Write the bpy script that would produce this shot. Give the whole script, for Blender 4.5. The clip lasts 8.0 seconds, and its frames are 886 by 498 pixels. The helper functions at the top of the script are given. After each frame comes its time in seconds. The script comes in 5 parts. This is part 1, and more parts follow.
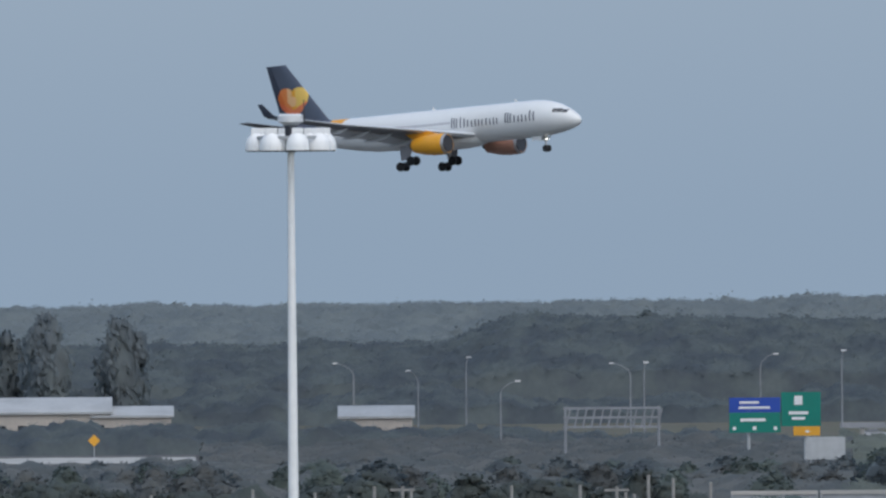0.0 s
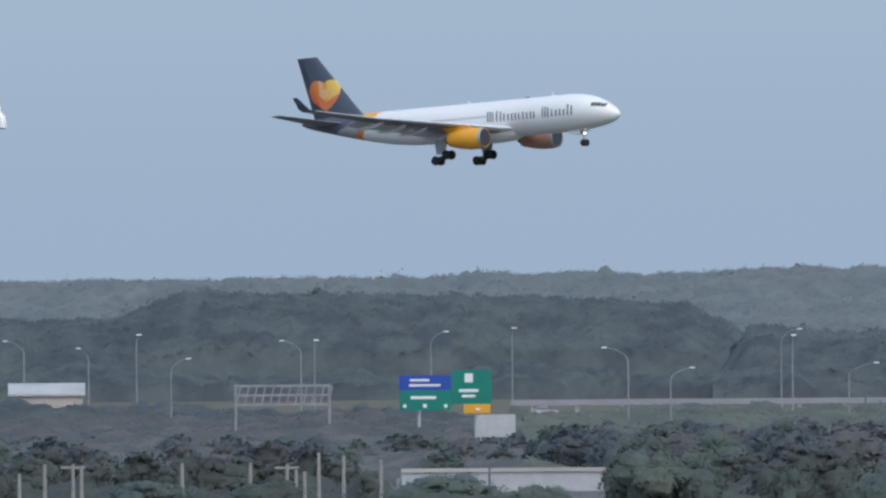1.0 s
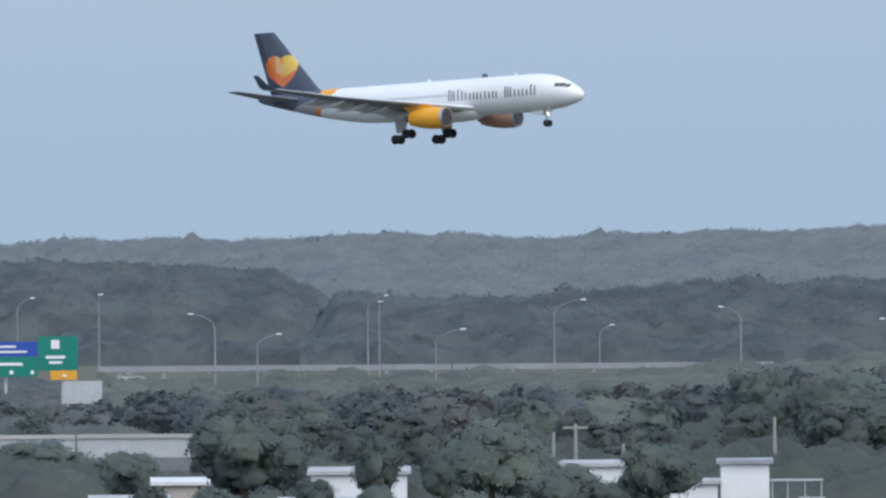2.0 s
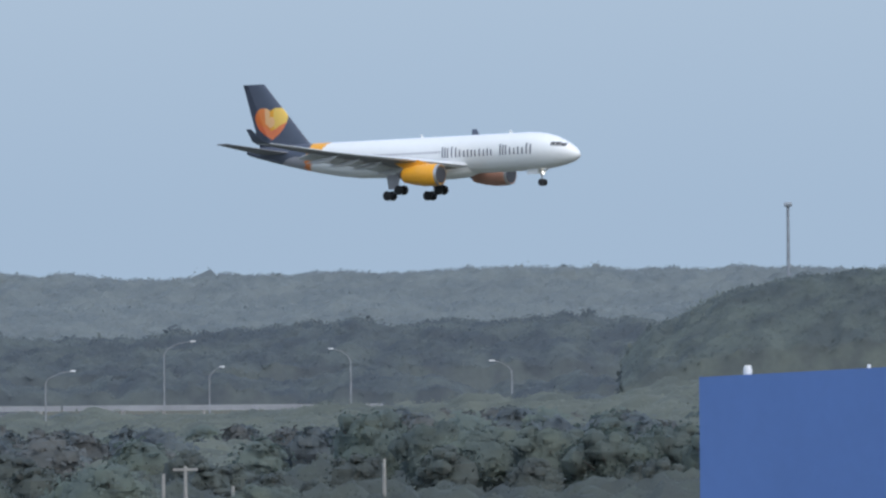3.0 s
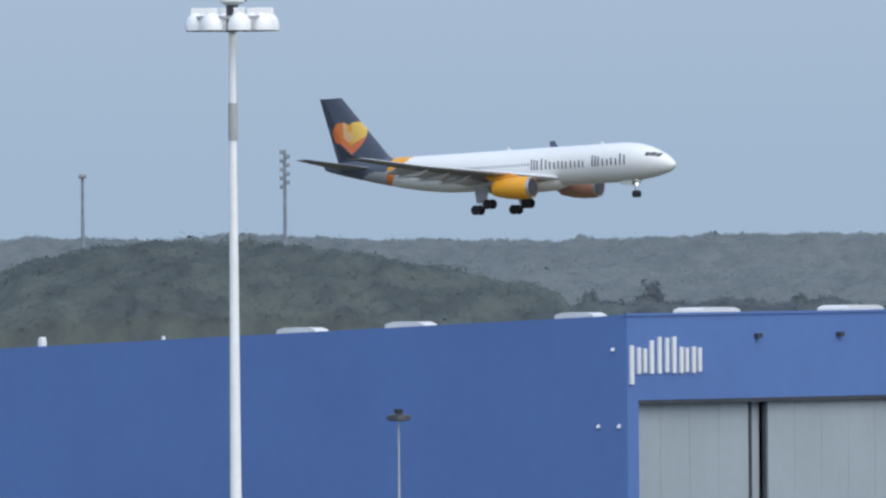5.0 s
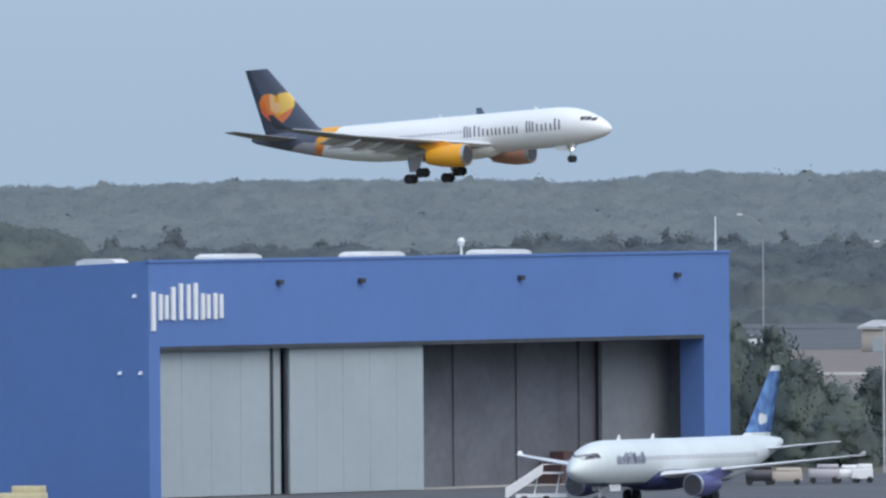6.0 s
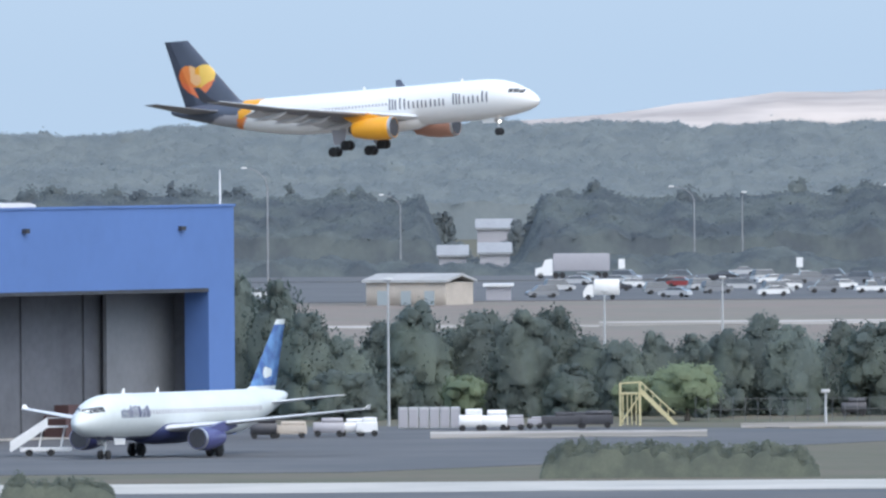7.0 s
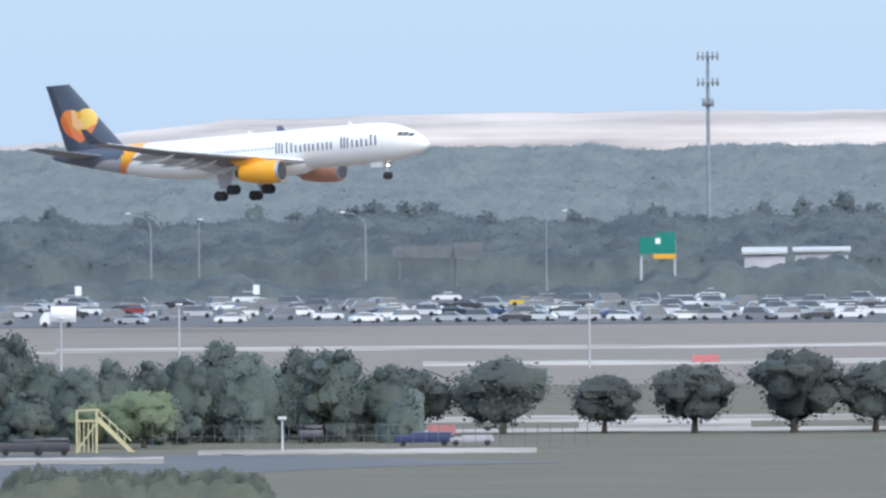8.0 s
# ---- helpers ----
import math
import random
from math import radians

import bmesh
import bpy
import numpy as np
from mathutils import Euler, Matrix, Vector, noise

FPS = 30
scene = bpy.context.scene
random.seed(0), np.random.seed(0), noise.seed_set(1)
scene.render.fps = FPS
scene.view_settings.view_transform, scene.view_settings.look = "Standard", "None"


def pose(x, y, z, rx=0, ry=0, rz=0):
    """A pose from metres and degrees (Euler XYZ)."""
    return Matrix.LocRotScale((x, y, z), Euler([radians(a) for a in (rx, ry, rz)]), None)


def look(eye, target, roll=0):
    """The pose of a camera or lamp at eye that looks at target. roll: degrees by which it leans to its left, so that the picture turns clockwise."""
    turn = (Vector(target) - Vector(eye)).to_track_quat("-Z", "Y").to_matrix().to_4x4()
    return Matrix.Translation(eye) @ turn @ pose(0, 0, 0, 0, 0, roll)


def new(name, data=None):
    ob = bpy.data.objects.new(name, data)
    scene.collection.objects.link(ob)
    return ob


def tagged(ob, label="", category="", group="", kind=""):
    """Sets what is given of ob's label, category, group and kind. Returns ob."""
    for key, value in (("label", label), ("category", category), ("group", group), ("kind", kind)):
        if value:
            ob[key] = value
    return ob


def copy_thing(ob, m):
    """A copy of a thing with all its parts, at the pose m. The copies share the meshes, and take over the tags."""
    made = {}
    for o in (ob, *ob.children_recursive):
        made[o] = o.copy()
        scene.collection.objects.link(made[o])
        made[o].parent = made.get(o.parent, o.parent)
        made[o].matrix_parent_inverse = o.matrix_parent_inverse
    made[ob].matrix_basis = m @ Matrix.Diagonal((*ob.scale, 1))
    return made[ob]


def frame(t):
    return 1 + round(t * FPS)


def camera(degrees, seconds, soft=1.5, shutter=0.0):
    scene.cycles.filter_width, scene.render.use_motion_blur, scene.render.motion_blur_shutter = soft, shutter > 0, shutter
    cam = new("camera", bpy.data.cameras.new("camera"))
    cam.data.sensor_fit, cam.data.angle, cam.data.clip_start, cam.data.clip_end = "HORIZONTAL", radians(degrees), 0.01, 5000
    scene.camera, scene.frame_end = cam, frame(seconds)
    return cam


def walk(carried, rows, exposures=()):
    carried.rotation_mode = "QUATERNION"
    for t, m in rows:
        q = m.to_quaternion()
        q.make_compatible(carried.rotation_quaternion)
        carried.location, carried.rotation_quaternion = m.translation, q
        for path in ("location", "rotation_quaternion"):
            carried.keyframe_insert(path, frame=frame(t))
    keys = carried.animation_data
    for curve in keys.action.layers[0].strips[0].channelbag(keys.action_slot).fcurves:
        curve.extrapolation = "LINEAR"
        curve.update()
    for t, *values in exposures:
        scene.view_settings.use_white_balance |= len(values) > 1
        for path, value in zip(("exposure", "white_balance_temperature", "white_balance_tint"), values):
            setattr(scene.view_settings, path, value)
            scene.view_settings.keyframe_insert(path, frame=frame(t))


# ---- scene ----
F = 38223.0          # bearing and drop units to the radian
EYE = Vector((0, 0, 33))


def spot(u, d, z=0.0):
    """The place at bearing u, d metres from the eye and z above the ground."""
    a = (u - 3000) / F
    return Vector((d * math.sin(a), d * math.cos(a), z))


def aim(u, v):
    p = spot(u, 1000)
    p.z = EYE.z - (v + 30) / F * 1000
    return look(EYE, p, -0.45)


cam = camera(2.35, 8.0, soft=2.5)
walk(cam, [(t, aim(u, v)) for t, u, v in (
    (0.0, 0, -0), (0.1, 75, 1), (0.2, 139, 7), (0.3, 186, 12), (0.4, 218, 15), (0.5, 250, 20),
    (0.6, 319, 29), (0.7, 399, 34), (0.8, 462, 43), (0.9, 522, 46), (1.0, 583, 44), (1.1, 656, 55),
    (1.2, 723, 56), (1.3, 804, 57), (1.4, 882, 58), (1.5, 959, 69), (1.6, 1035, 84), (1.7, 1104, 98),
    (1.8, 1180, 100), (1.9, 1244, 105), (2.0, 1314, 109), (2.1, 1395, 131), (2.2, 1476, 144), (3.3, 2128, 17),
    (3.4, 2155, 18), (3.5, 2166, 27), (3.6, 2185, 32), (3.7, 2268, 42), (3.8, 2340, 49), (3.9, 2409, 58),
    (4.0, 2475, 72), (4.1, 2552, 84), (4.2, 2625, 91), (5.3, 3498, 106), (5.4, 3582, 127), (5.5, 3676, 146),
    (5.6, 3760, 159), (5.7, 3846, 166), (5.8, 3935, 176), (5.9, 4022, 185), (6.0, 4099, 201), (6.1, 4185, 210),
    (6.2, 4264, 222), (6.3, 4359, 229), (6.4, 4470, 232), (6.5, 4548, 230), (6.6, 4648, 245), (6.7, 4735, 260),
    (6.8, 4815, 262), (6.9, 4896, 275), (7.0, 4975, 290), (7.1, 5041, 291), (7.2, 5090, 290), (7.3, 5128, 283),
    (7.4, 5168, 274), (7.5, 5273, 296), (7.6, 5404, 313), (7.7, 5593, 318), (7.8, 5734, 293), (7.9, 5838, 256),
    (8.0, 5937, 249),
)], exposures=[(0.0, -0.4), (0.5, -0.26), (1.0, -0.1), (2.0, 0.09), (3.5, 0.02), (5.5, 0.0), (6.0, 0.08), (6.2, 0.14), (6.6, 0.33), (7.0, 0.46), (8.0, 0.6)])

# ---- light ----
SUN_EL, SUN_AZ = 52, 150     # high, behind the eye and a little to its right
world = bpy.data.worlds.new("world")
scene.world = world
world.use_nodes = True
wn, wl = world.node_tree.nodes, world.node_tree.links
wn.clear()
sky = wn.new("ShaderNodeTexSky")
sky.sky_type, sky.sun_disc = "NISHITA", False
sky.sun_elevation, sky.sun_rotation = radians(SUN_EL), radians(SUN_AZ)
sky.air_density, sky.dust_density, sky.ozone_density = 1.2, 2.0, 1.5
b_sky, b_cloud, b_sum, w_out = wn.new("ShaderNodeBackground"), wn.new("ShaderNodeBackground"), wn.new("ShaderNodeAddShader"), wn.new("ShaderNodeOutputWorld")
b_sky.inputs[1].default_value = 0.07
b_cloud.inputs[0].default_value, b_cloud.inputs[1].default_value = (0.24, 0.345, 0.5, 1), 1.08   # even thin overcast
wl.new(sky.outputs[0], b_sky.inputs[0])
wl.new(b_sky.outputs[0], b_sum.inputs[0])
wl.new(b_cloud.outputs[0], b_sum.inputs[1])
wl.new(b_sum.outputs[0], w_out.inputs[0])
sun = new("sun", bpy.data.lights.new("sun", "SUN"))
sun.data.energy, sun.data.angle, sun.data.color = 2.2, radians(80), (1, 0.97, 0.93)
sun.matrix_world = look((math.sin(radians(SUN_AZ)) * 100, math.cos(radians(SUN_AZ)) * 100, math.tan(radians(SUN_EL)) * 100), (0, 0, 0))


# ---- materials ----
def mat(name, col, rough=0.7, metal=0.0, var=0.2, scale=0.5, bump=0.0, tint=None, island=0.0, coat=0.0, translucent=0.0, each=0.0, layers=1.0):
    """A surface with broad stains and fine grain, scale in cycles per metre; tint: a second colour in patches."""
    m = bpy.data.materials.new(name)
    m.use_nodes = True
    n, l = m.node_tree.nodes, m.node_tree.links
    b = n["Principled BSDF"]
    b.inputs["Roughness"].default_value, b.inputs["Metallic"].default_value = rough, metal
    b.inputs["Coat Weight"].default_value = coat
    tc, n1, n2 = n.new("ShaderNodeTexCoord"), n.new("ShaderNodeTexNoise"), n.new("ShaderNodeTexNoise")
    n1.inputs["Scale"].default_value, n1.inputs["Detail"].default_value = scale, 4
    n2.inputs["Scale"].default_value, n2.inputs["Detail"].default_value = scale * 9, 3
    flat = n.new("ShaderNodeMapping")        # layers: how much closer the stains follow each other upwards
    flat.inputs["Scale"].default_value = (1, 1, layers)
    l.new(tc.outputs["Object"], flat.inputs["Vector"])
    l.new(flat.outputs[0], n1.inputs["Vector"])
    l.new(tc.outputs["Object"], n2.inputs["Vector"])
    patch = n.new("ShaderNodeMapRange")
    patch.inputs[1].default_value, patch.inputs[2].default_value = 0.4, 0.62
    l.new(n1.outputs["Fac"], patch.inputs[0])
    mix = n.new("ShaderNodeMix")
    mix.data_type = "RGBA"
    mix.inputs["A"].default_value = (*col, 1)
    second = tint or [c * (1 - var) for c in col]
    mix.inputs["B"].default_value = (*second, 1)
    l.new(patch.outputs[0], mix.inputs["Factor"])
    grain = n.new("ShaderNodeMapRange")
    grain.inputs[3].default_value, grain.inputs[4].default_value = 1 - var, 1 + var
    l.new(n2.outputs["Fac"], grain.inputs[0])
    value = grain.outputs[0]
    if island:
        geo, isl, mul = n.new("ShaderNodeNewGeometry"), n.new("ShaderNodeMapRange"), n.new("ShaderNodeMath")
        isl.inputs[3].default_value, isl.inputs[4].default_value = 1 - island, 1 + island
        mul.operation = "MULTIPLY"
        l.new(geo.outputs["Random Per Island"], isl.inputs[0])
        l.new(isl.outputs[0], mul.inputs[0])
        l.new(value, mul.inputs[1])
        value = mul.outputs[0]
    if each:      # every tree a little lighter or darker than the next
        info, rnd, mul2 = n.new("ShaderNodeObjectInfo"), n.new("ShaderNodeMapRange"), n.new("ShaderNodeMath")
        rnd.inputs[3].default_value, rnd.inputs[4].default_value = 1 - each, 1 + each
        mul2.operation = "MULTIPLY"
        l.new(info.outputs["Random"], rnd.inputs[0])
        l.new(rnd.outputs[0], mul2.inputs[0])
        l.new(value, mul2.inputs[1])
        value = mul2.outputs[0]
    scl = n.new("ShaderNodeVectorMath")
    scl.operation = "SCALE"
    l.new(mix.outputs["Result"], scl.inputs[0])
    l.new(value, scl.inputs["Scale"])
    l.new(scl.outputs[0], b.inputs["Base Color"])
    if bump:
        bp = n.new("ShaderNodeBump")
        bp.inputs["Distance"].default_value = bump
        l.new(n2.outputs["Fac"], bp.inputs["Height"])
        l.new(bp.outputs[0], b.inputs["Normal"])
    if translucent:    # thin leaves let light through
        tr, mx, out = n.new("ShaderNodeBsdfTranslucent"), n.new("ShaderNodeAddShader"), n["Material Output"]
        thin = n.new("ShaderNodeVectorMath")
        thin.operation = "SCALE"
        thin.inputs["Scale"].default_value = translucent
        l.new(scl.outputs[0], thin.inputs[0])
        l.new(thin.outputs[0], tr.inputs["Color"])
        l.new(b.outputs[0], mx.inputs[0])
        l.new(tr.outputs[0], mx.inputs[1])
        l.new(mx.outputs[0], out.inputs["Surface"])
    return m


# Grass, soil and most leaves have extra blue put in as haze.
GRASS = mat("dry_grass", (0.112, 0.097, 0.0706), 0.95, var=0.25, scale=0.05, tint=(0.086, 0.088, 0.0554))
SOIL = mat("field_soil", (0.185, 0.15, 0.131), 0.95, var=0.2, scale=0.02, tint=(0.165, 0.15, 0.125))
SCRUB_SOIL = mat("scrub_soil", (0.115, 0.104, 0.108), 0.95, var=0.25, scale=0.03, tint=(0.085, 0.085, 0.082))
ASPHALT = mat("asphalt", (0.075, 0.078, 0.085), 0.85, var=0.2, scale=0.05, tint=(0.1, 0.1, 0.105))
TRACK = mat("worn_track", (0.4, 0.37, 0.34), 0.9, var=0.15, scale=0.035, tint=(0.2, 0.175, 0.145))
CAR_GLASS = mat("car_glass", (0.1, 0.11, 0.125), 0.12)
CONCRETE = mat("concrete", (0.45, 0.43, 0.4), 0.85, var=0.12, scale=0.06, tint=(0.36, 0.35, 0.33))
SAND = mat("sand", (0.52, 0.46, 0.425), 0.95, var=0.1, scale=0.011, tint=(0.31, 0.27, 0.255), layers=22)
LEAF_NEAR = mat("leaves_oak", (0.038, 0.047, 0.0445), 0.7, var=0.16, scale=0.12, tint=(0.056, 0.068, 0.0567), island=0.1, translucent=0.8, each=0.25)
LEAF_OAK = mat("leaves_live_oak", (0.056, 0.073, 0.0667), 0.75, var=0.14, scale=0.25, tint=(0.074, 0.093, 0.0755), island=0.06, translucent=0.8, each=0.22)
LEAF_LIGHT = mat("leaves_light", (0.09, 0.118, 0.066), 0.7, var=0.18, scale=0.3, tint=(0.108, 0.138, 0.08), island=0.1, translucent=0.8)
# Mid-distance leaves: the blue in this green is painted haze.
LEAF_MID = mat("leaves_mixed_wood_hazed", (0.044, 0.056, 0.0658), 0.7, var=0.16, scale=0.13, tint=(0.072, 0.088, 0.0891), island=0.08, translucent=0.8)
# Haze is put into this colour: paler and bluer than nearer leaves.
LEAF_FAR_HAZED = mat("leaves_pine_wood_hazed", (0.106, 0.126, 0.135), 0.7, var=0.1, scale=0.1, tint=(0.128, 0.148, 0.152), island=0.06, translucent=0.8)
LEAF_SCRUB = mat("leaves_scrub", (0.05, 0.057, 0.0578), 0.7, var=0.22, scale=0.09, tint=(0.082, 0.084, 0.0803), island=0.1, translucent=0.8, each=0.15)
LEAF_PALE = mat("leaves_pale_scrub", (0.07, 0.082, 0.0706), 0.7, var=0.2, scale=0.08, tint=(0.1, 0.112, 0.092), island=0.1, translucent=0.8)
LEAF_TALL = mat("leaves_tall_wood", (0.045, 0.0575, 0.059), 0.7, var=0.18, scale=0.13, tint=(0.072, 0.0885, 0.08), island=0.08, translucent=0.8)
# Blued as painted haze, and lightened to offset the crowns' own shade.
LEAF_EDGE = mat("leaves_edge_oak_hazed", (0.068, 0.082, 0.0899), 0.7, var=0.14, scale=0.2, tint=(0.08, 0.096, 0.0984), island=0.08, translucent=0.8, each=0.1)
LEAF_HEDGE = mat("leaves_hedge", (0.048, 0.058, 0.044), 0.7, var=0.2, scale=0.5, tint=(0.072, 0.083, 0.06), island=0.08, translucent=0.8)
FENCE = mat("dull_grey_metal", (0.17, 0.18, 0.19), 0.6, 0.3)
BARK = mat("bark", (0.13, 0.11, 0.09), 0.9, var=0.3, scale=2)
BLUE = mat("blue_sheet_steel", (0.098, 0.185, 0.43), 0.5, var=0.06, scale=0.08)
DOOR_GREY = mat("grey_door_sheet", (0.36, 0.405, 0.425), 0.55, var=0.06, scale=0.1)
SEAM = mat("dark_rubber_seam", (0.05, 0.055, 0.065), 0.8)
# The deep inside's shade is put into this grey.
SHADE_IN = mat("hangar_inside_shade", (0.15, 0.158, 0.18), 0.85, var=0.2, scale=0.15)
# The door grey again, darkened for the shade inside.
DOOR_SHADED = mat("grey_door_sheet_shaded", (0.22, 0.23, 0.25), 0.8, var=0.12, scale=0.2)
RED_IN = mat("red_machine_paint", (0.1, 0.055, 0.055), 0.6)
WHITE = mat("white_paint", (0.8, 0.8, 0.8), 0.4, var=0.04, scale=0.3)
AIR_WHITE = mat("aircraft_white", (0.8, 0.8, 0.79), 0.28, var=0.03, scale=0.15, coat=0.3)
AIR_PARKED = mat("parked_aircraft_white", (0.64, 0.675, 0.67), 0.35, var=0.05, scale=0.2, tint=(0.58, 0.62, 0.62))
AIR_GREY = mat("aircraft_tail_grey", (0.085, 0.1, 0.14), 0.35, var=0.06, scale=0.15, coat=0.2)
AIR_MID = mat("aircraft_pale_grey", (0.38, 0.37, 0.4), 0.4, var=0.05, scale=0.2)
AIR_ORANGE = mat("aircraft_orange", (0.8, 0.24, 0.06), 0.35, var=0.06, scale=0.2)
AIR_AMBER = mat("aircraft_amber", (0.85, 0.38, 0.03), 0.35, var=0.05, scale=0.2)
# Engine amber dulled to red-brown: the far nacelle's shade put into colour.
AIR_AMBER_SHADED = mat("aircraft_amber_shaded", (0.5, 0.26, 0.19), 0.4, var=0.05, scale=0.2)
AIR_YELLOW = mat("aircraft_yellow", (0.85, 0.55, 0.12), 0.35, var=0.05, scale=0.2)
HEART_RED = mat("aircraft_coral", (0.82, 0.22, 0.09), 0.35, var=0.05, scale=0.2)
AIR_PALE = mat("aircraft_pale_heart", (0.87, 0.5, 0.24), 0.35, var=0.05, scale=0.2)
AIR_NAVY = mat("aircraft_navy", (0.035, 0.045, 0.12), 0.3, var=0.06, scale=0.3)
AIR_VIOLET = mat("aircraft_violet_blue", (0.08, 0.085, 0.22), 0.3, var=0.06, scale=0.3)
AIR_BLUE = mat("aircraft_tail_blue", (0.05, 0.11, 0.3), 0.35, var=0.1, scale=0.9, tint=(0.12, 0.26, 0.5))
# Wing grey darkened to hold the shade under the wings.
WING_SHADED = mat("aircraft_wing_grey_shaded", (0.2, 0.2, 0.215), 0.45, var=0.1, scale=0.3)
METAL = mat("bare_metal", (0.55, 0.55, 0.56), 0.35, 0.9, var=0.06)
DARK_METAL = mat("dark_metal", (0.08, 0.08, 0.09), 0.5, 0.5)
TYRE = mat("tyre_rubber", (0.03, 0.03, 0.032), 0.85)
WINDOW = mat("dark_window_glass", (0.03, 0.035, 0.045), 0.12)
LETTER = mat("dark_grey_lettering", (0.15, 0.16, 0.19), 0.5)
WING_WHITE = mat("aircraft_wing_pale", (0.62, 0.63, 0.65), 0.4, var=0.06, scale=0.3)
# The masts' grey is paled and blued to stand in for haze.
MAST_HAZED = mat("mast_grey_hazed", (0.27, 0.3, 0.34), 0.6, 0.2)
LAMP_GREY = mat("lamp_post_grey", (0.3, 0.31, 0.33), 0.6, 0.2)
GALV = mat("galvanised_steel", (0.5, 0.51, 0.52), 0.45, 0.4, var=0.1, scale=1)
POLE_WHITE = mat("white_pole_paint", (0.93, 0.93, 0.92), 0.3, var=0.06, scale=0.6)
OLD_POST = mat("weathered_post", (0.33, 0.32, 0.3), 0.85, var=0.2, scale=1)
SIGN_GREEN = mat("road_sign_green", (0.0, 0.2, 0.15), 0.4, var=0.06)
SIGN_BLUE = mat("road_sign_blue", (0.02, 0.07, 0.38), 0.4, var=0.06)
SIGN_AMBER = mat("road_sign_amber", (0.75, 0.36, 0.03), 0.4, var=0.06)
SHED_WALL = mat("pale_render", (0.52, 0.46, 0.4), 0.85, var=0.12, scale=0.3)
ROOF_WHITE = mat("white_roof_sheet", (0.72, 0.72, 0.72), 0.5, var=0.1, scale=0.2)
ROOF_DULL = mat("dull_pale_roof_sheet", (0.45, 0.45, 0.45), 0.6, var=0.15, scale=0.2)
ROOF_GREY = mat("grey_roof_sheet", (0.3, 0.31, 0.33), 0.6, var=0.15, scale=0.2)
YELLOW = mat("yellow_steel_paint", (0.56, 0.5, 0.3), 0.6, var=0.15, scale=1)
CAR_PAINTS = [mat("car_" + n, c, 0.25, 0.1, var=0.04, coat=0.5) for n, c in (
    ("white", (0.8, 0.8, 0.8)), ("silver", (0.5, 0.51, 0.53)), ("charcoal", (0.06, 0.06, 0.07)), ("grey", (0.25, 0.26, 0.28)),
    ("blue", (0.06, 0.1, 0.2)), ("red", (0.32, 0.055, 0.055)), ("yellow", (0.7, 0.5, 0.08)))]


# ---- shapes ----
class Shape:
    def __init__(self):
        self.v, self.f, self.k = [], [], []

    def ring_loft(self, rings, cap=True, k=0, pick=None):
        o, n = len(self.v), len(rings[0])
        for r in rings:
            self.v += [tuple(p) for p in r]
        for i in range(len(rings) - 1):
            for j in range(n):
                q = (o + i * n + j, o + i * n + (j + 1) % n, o + (i + 1) * n + (j + 1) % n, o + (i + 1) * n + j)
                self.f.append(q)
                if pick:
                    c = sum((Vector(self.v[a]) for a in q), Vector()) / 4
                    self.k.append(pick(c))
                else:
                    self.k.append(k)
        if cap:
            self.f += [tuple(range(o + n - 1, o - 1, -1)), tuple(range(o + (len(rings) - 1) * n, o + len(rings) * n))]
            self.k += [pick(Vector(rings[0][0])) if pick else k, pick(Vector(rings[-1][0])) if pick else k]
        return self

    def tube(self, pts, radii, n=10, k=0):
        pts = [Vector(p) for p in pts]
        rings = []
        for i, p in enumerate(pts):
            d = (pts[min(i + 1, len(pts) - 1)] - pts[max(i - 1, 0)]).normalized()
            a = d.orthogonal().normalized() if abs(d.z) < 0.99 else Vector((1, 0, 0))
            b = d.cross(a).normalized()
            a = b.cross(d)
            rings.append([p + (a * math.cos(t) + b * math.sin(t)) * radii[i] for t in [2 * math.pi * j / n for j in range(n)]])
        return self.ring_loft(rings, True, k)

    def box(self, c, s, rz=0.0, bev=0.0, k=0):
        """A box with its foot's centre at c, sides s, edges along z bevelled."""
        x, y = s[0] / 2, s[1] / 2
        b = min(bev or 0.04 * min(s), 0.3 * min(s))
        out = [(-x + b, -y), (x - b, -y), (x, -y + b), (x, y - b), (x - b, y), (-x + b, y), (-x, y - b), (-x, -y + b)]
        co, si = math.cos(rz), math.sin(rz)
        ring = lambda z, g: [(c[0] + (p[0] * g) * co - (p[1] * g) * si, c[1] + (p[0] * g) * si + (p[1] * g) * co, c[2] + z) for p in out]
        g = 1 - b / max(x, y)
        return self.ring_loft([ring(0, g), ring(b, 1), ring(s[2] - b, 1), ring(s[2], g)], True, k)

    def prism(self, pts, lift, k=0):
        """A slab: the outline pts, and the same moved by lift."""
        lift = Vector(lift)
        return self.ring_loft([[Vector(p) for p in pts], [Vector(p) + lift for p in pts]], True, k)

    def mesh(self, name, mats, smooth=0.0):
        me = bpy.data.meshes.new(name)
        me.from_pydata(self.v, [], self.f)
        for m in (mats if isinstance(mats, (list, tuple)) else [mats]):
            me.materials.append(m)
        me.polygons.foreach_set("material_index", self.k)
        if smooth:
            me.polygons.foreach_set("use_smooth", [True] * len(me.polygons))
            me.set_sharp_from_angle(angle=radians(smooth))
        bm = bmesh.new()
        bm.from_mesh(me)
        bmesh.ops.recalc_face_normals(bm, faces=bm.faces)
        bm.to_mesh(me)
        bm.free()
        return me


def part(name, shape, mats, parent, label="", smooth=40.0):
    ob = new(name, shape.mesh(name, mats, smooth))
    ob.parent = parent
    return tagged(ob, label) if label else ob


def thing(name, place, label, category, group="", kind="", rz=0.0):
    ob = new(name)
    ob.matrix_basis = pose(place[0], place[1], place[2], 0, 0, rz)
    return tagged(ob, label, category, group, kind)


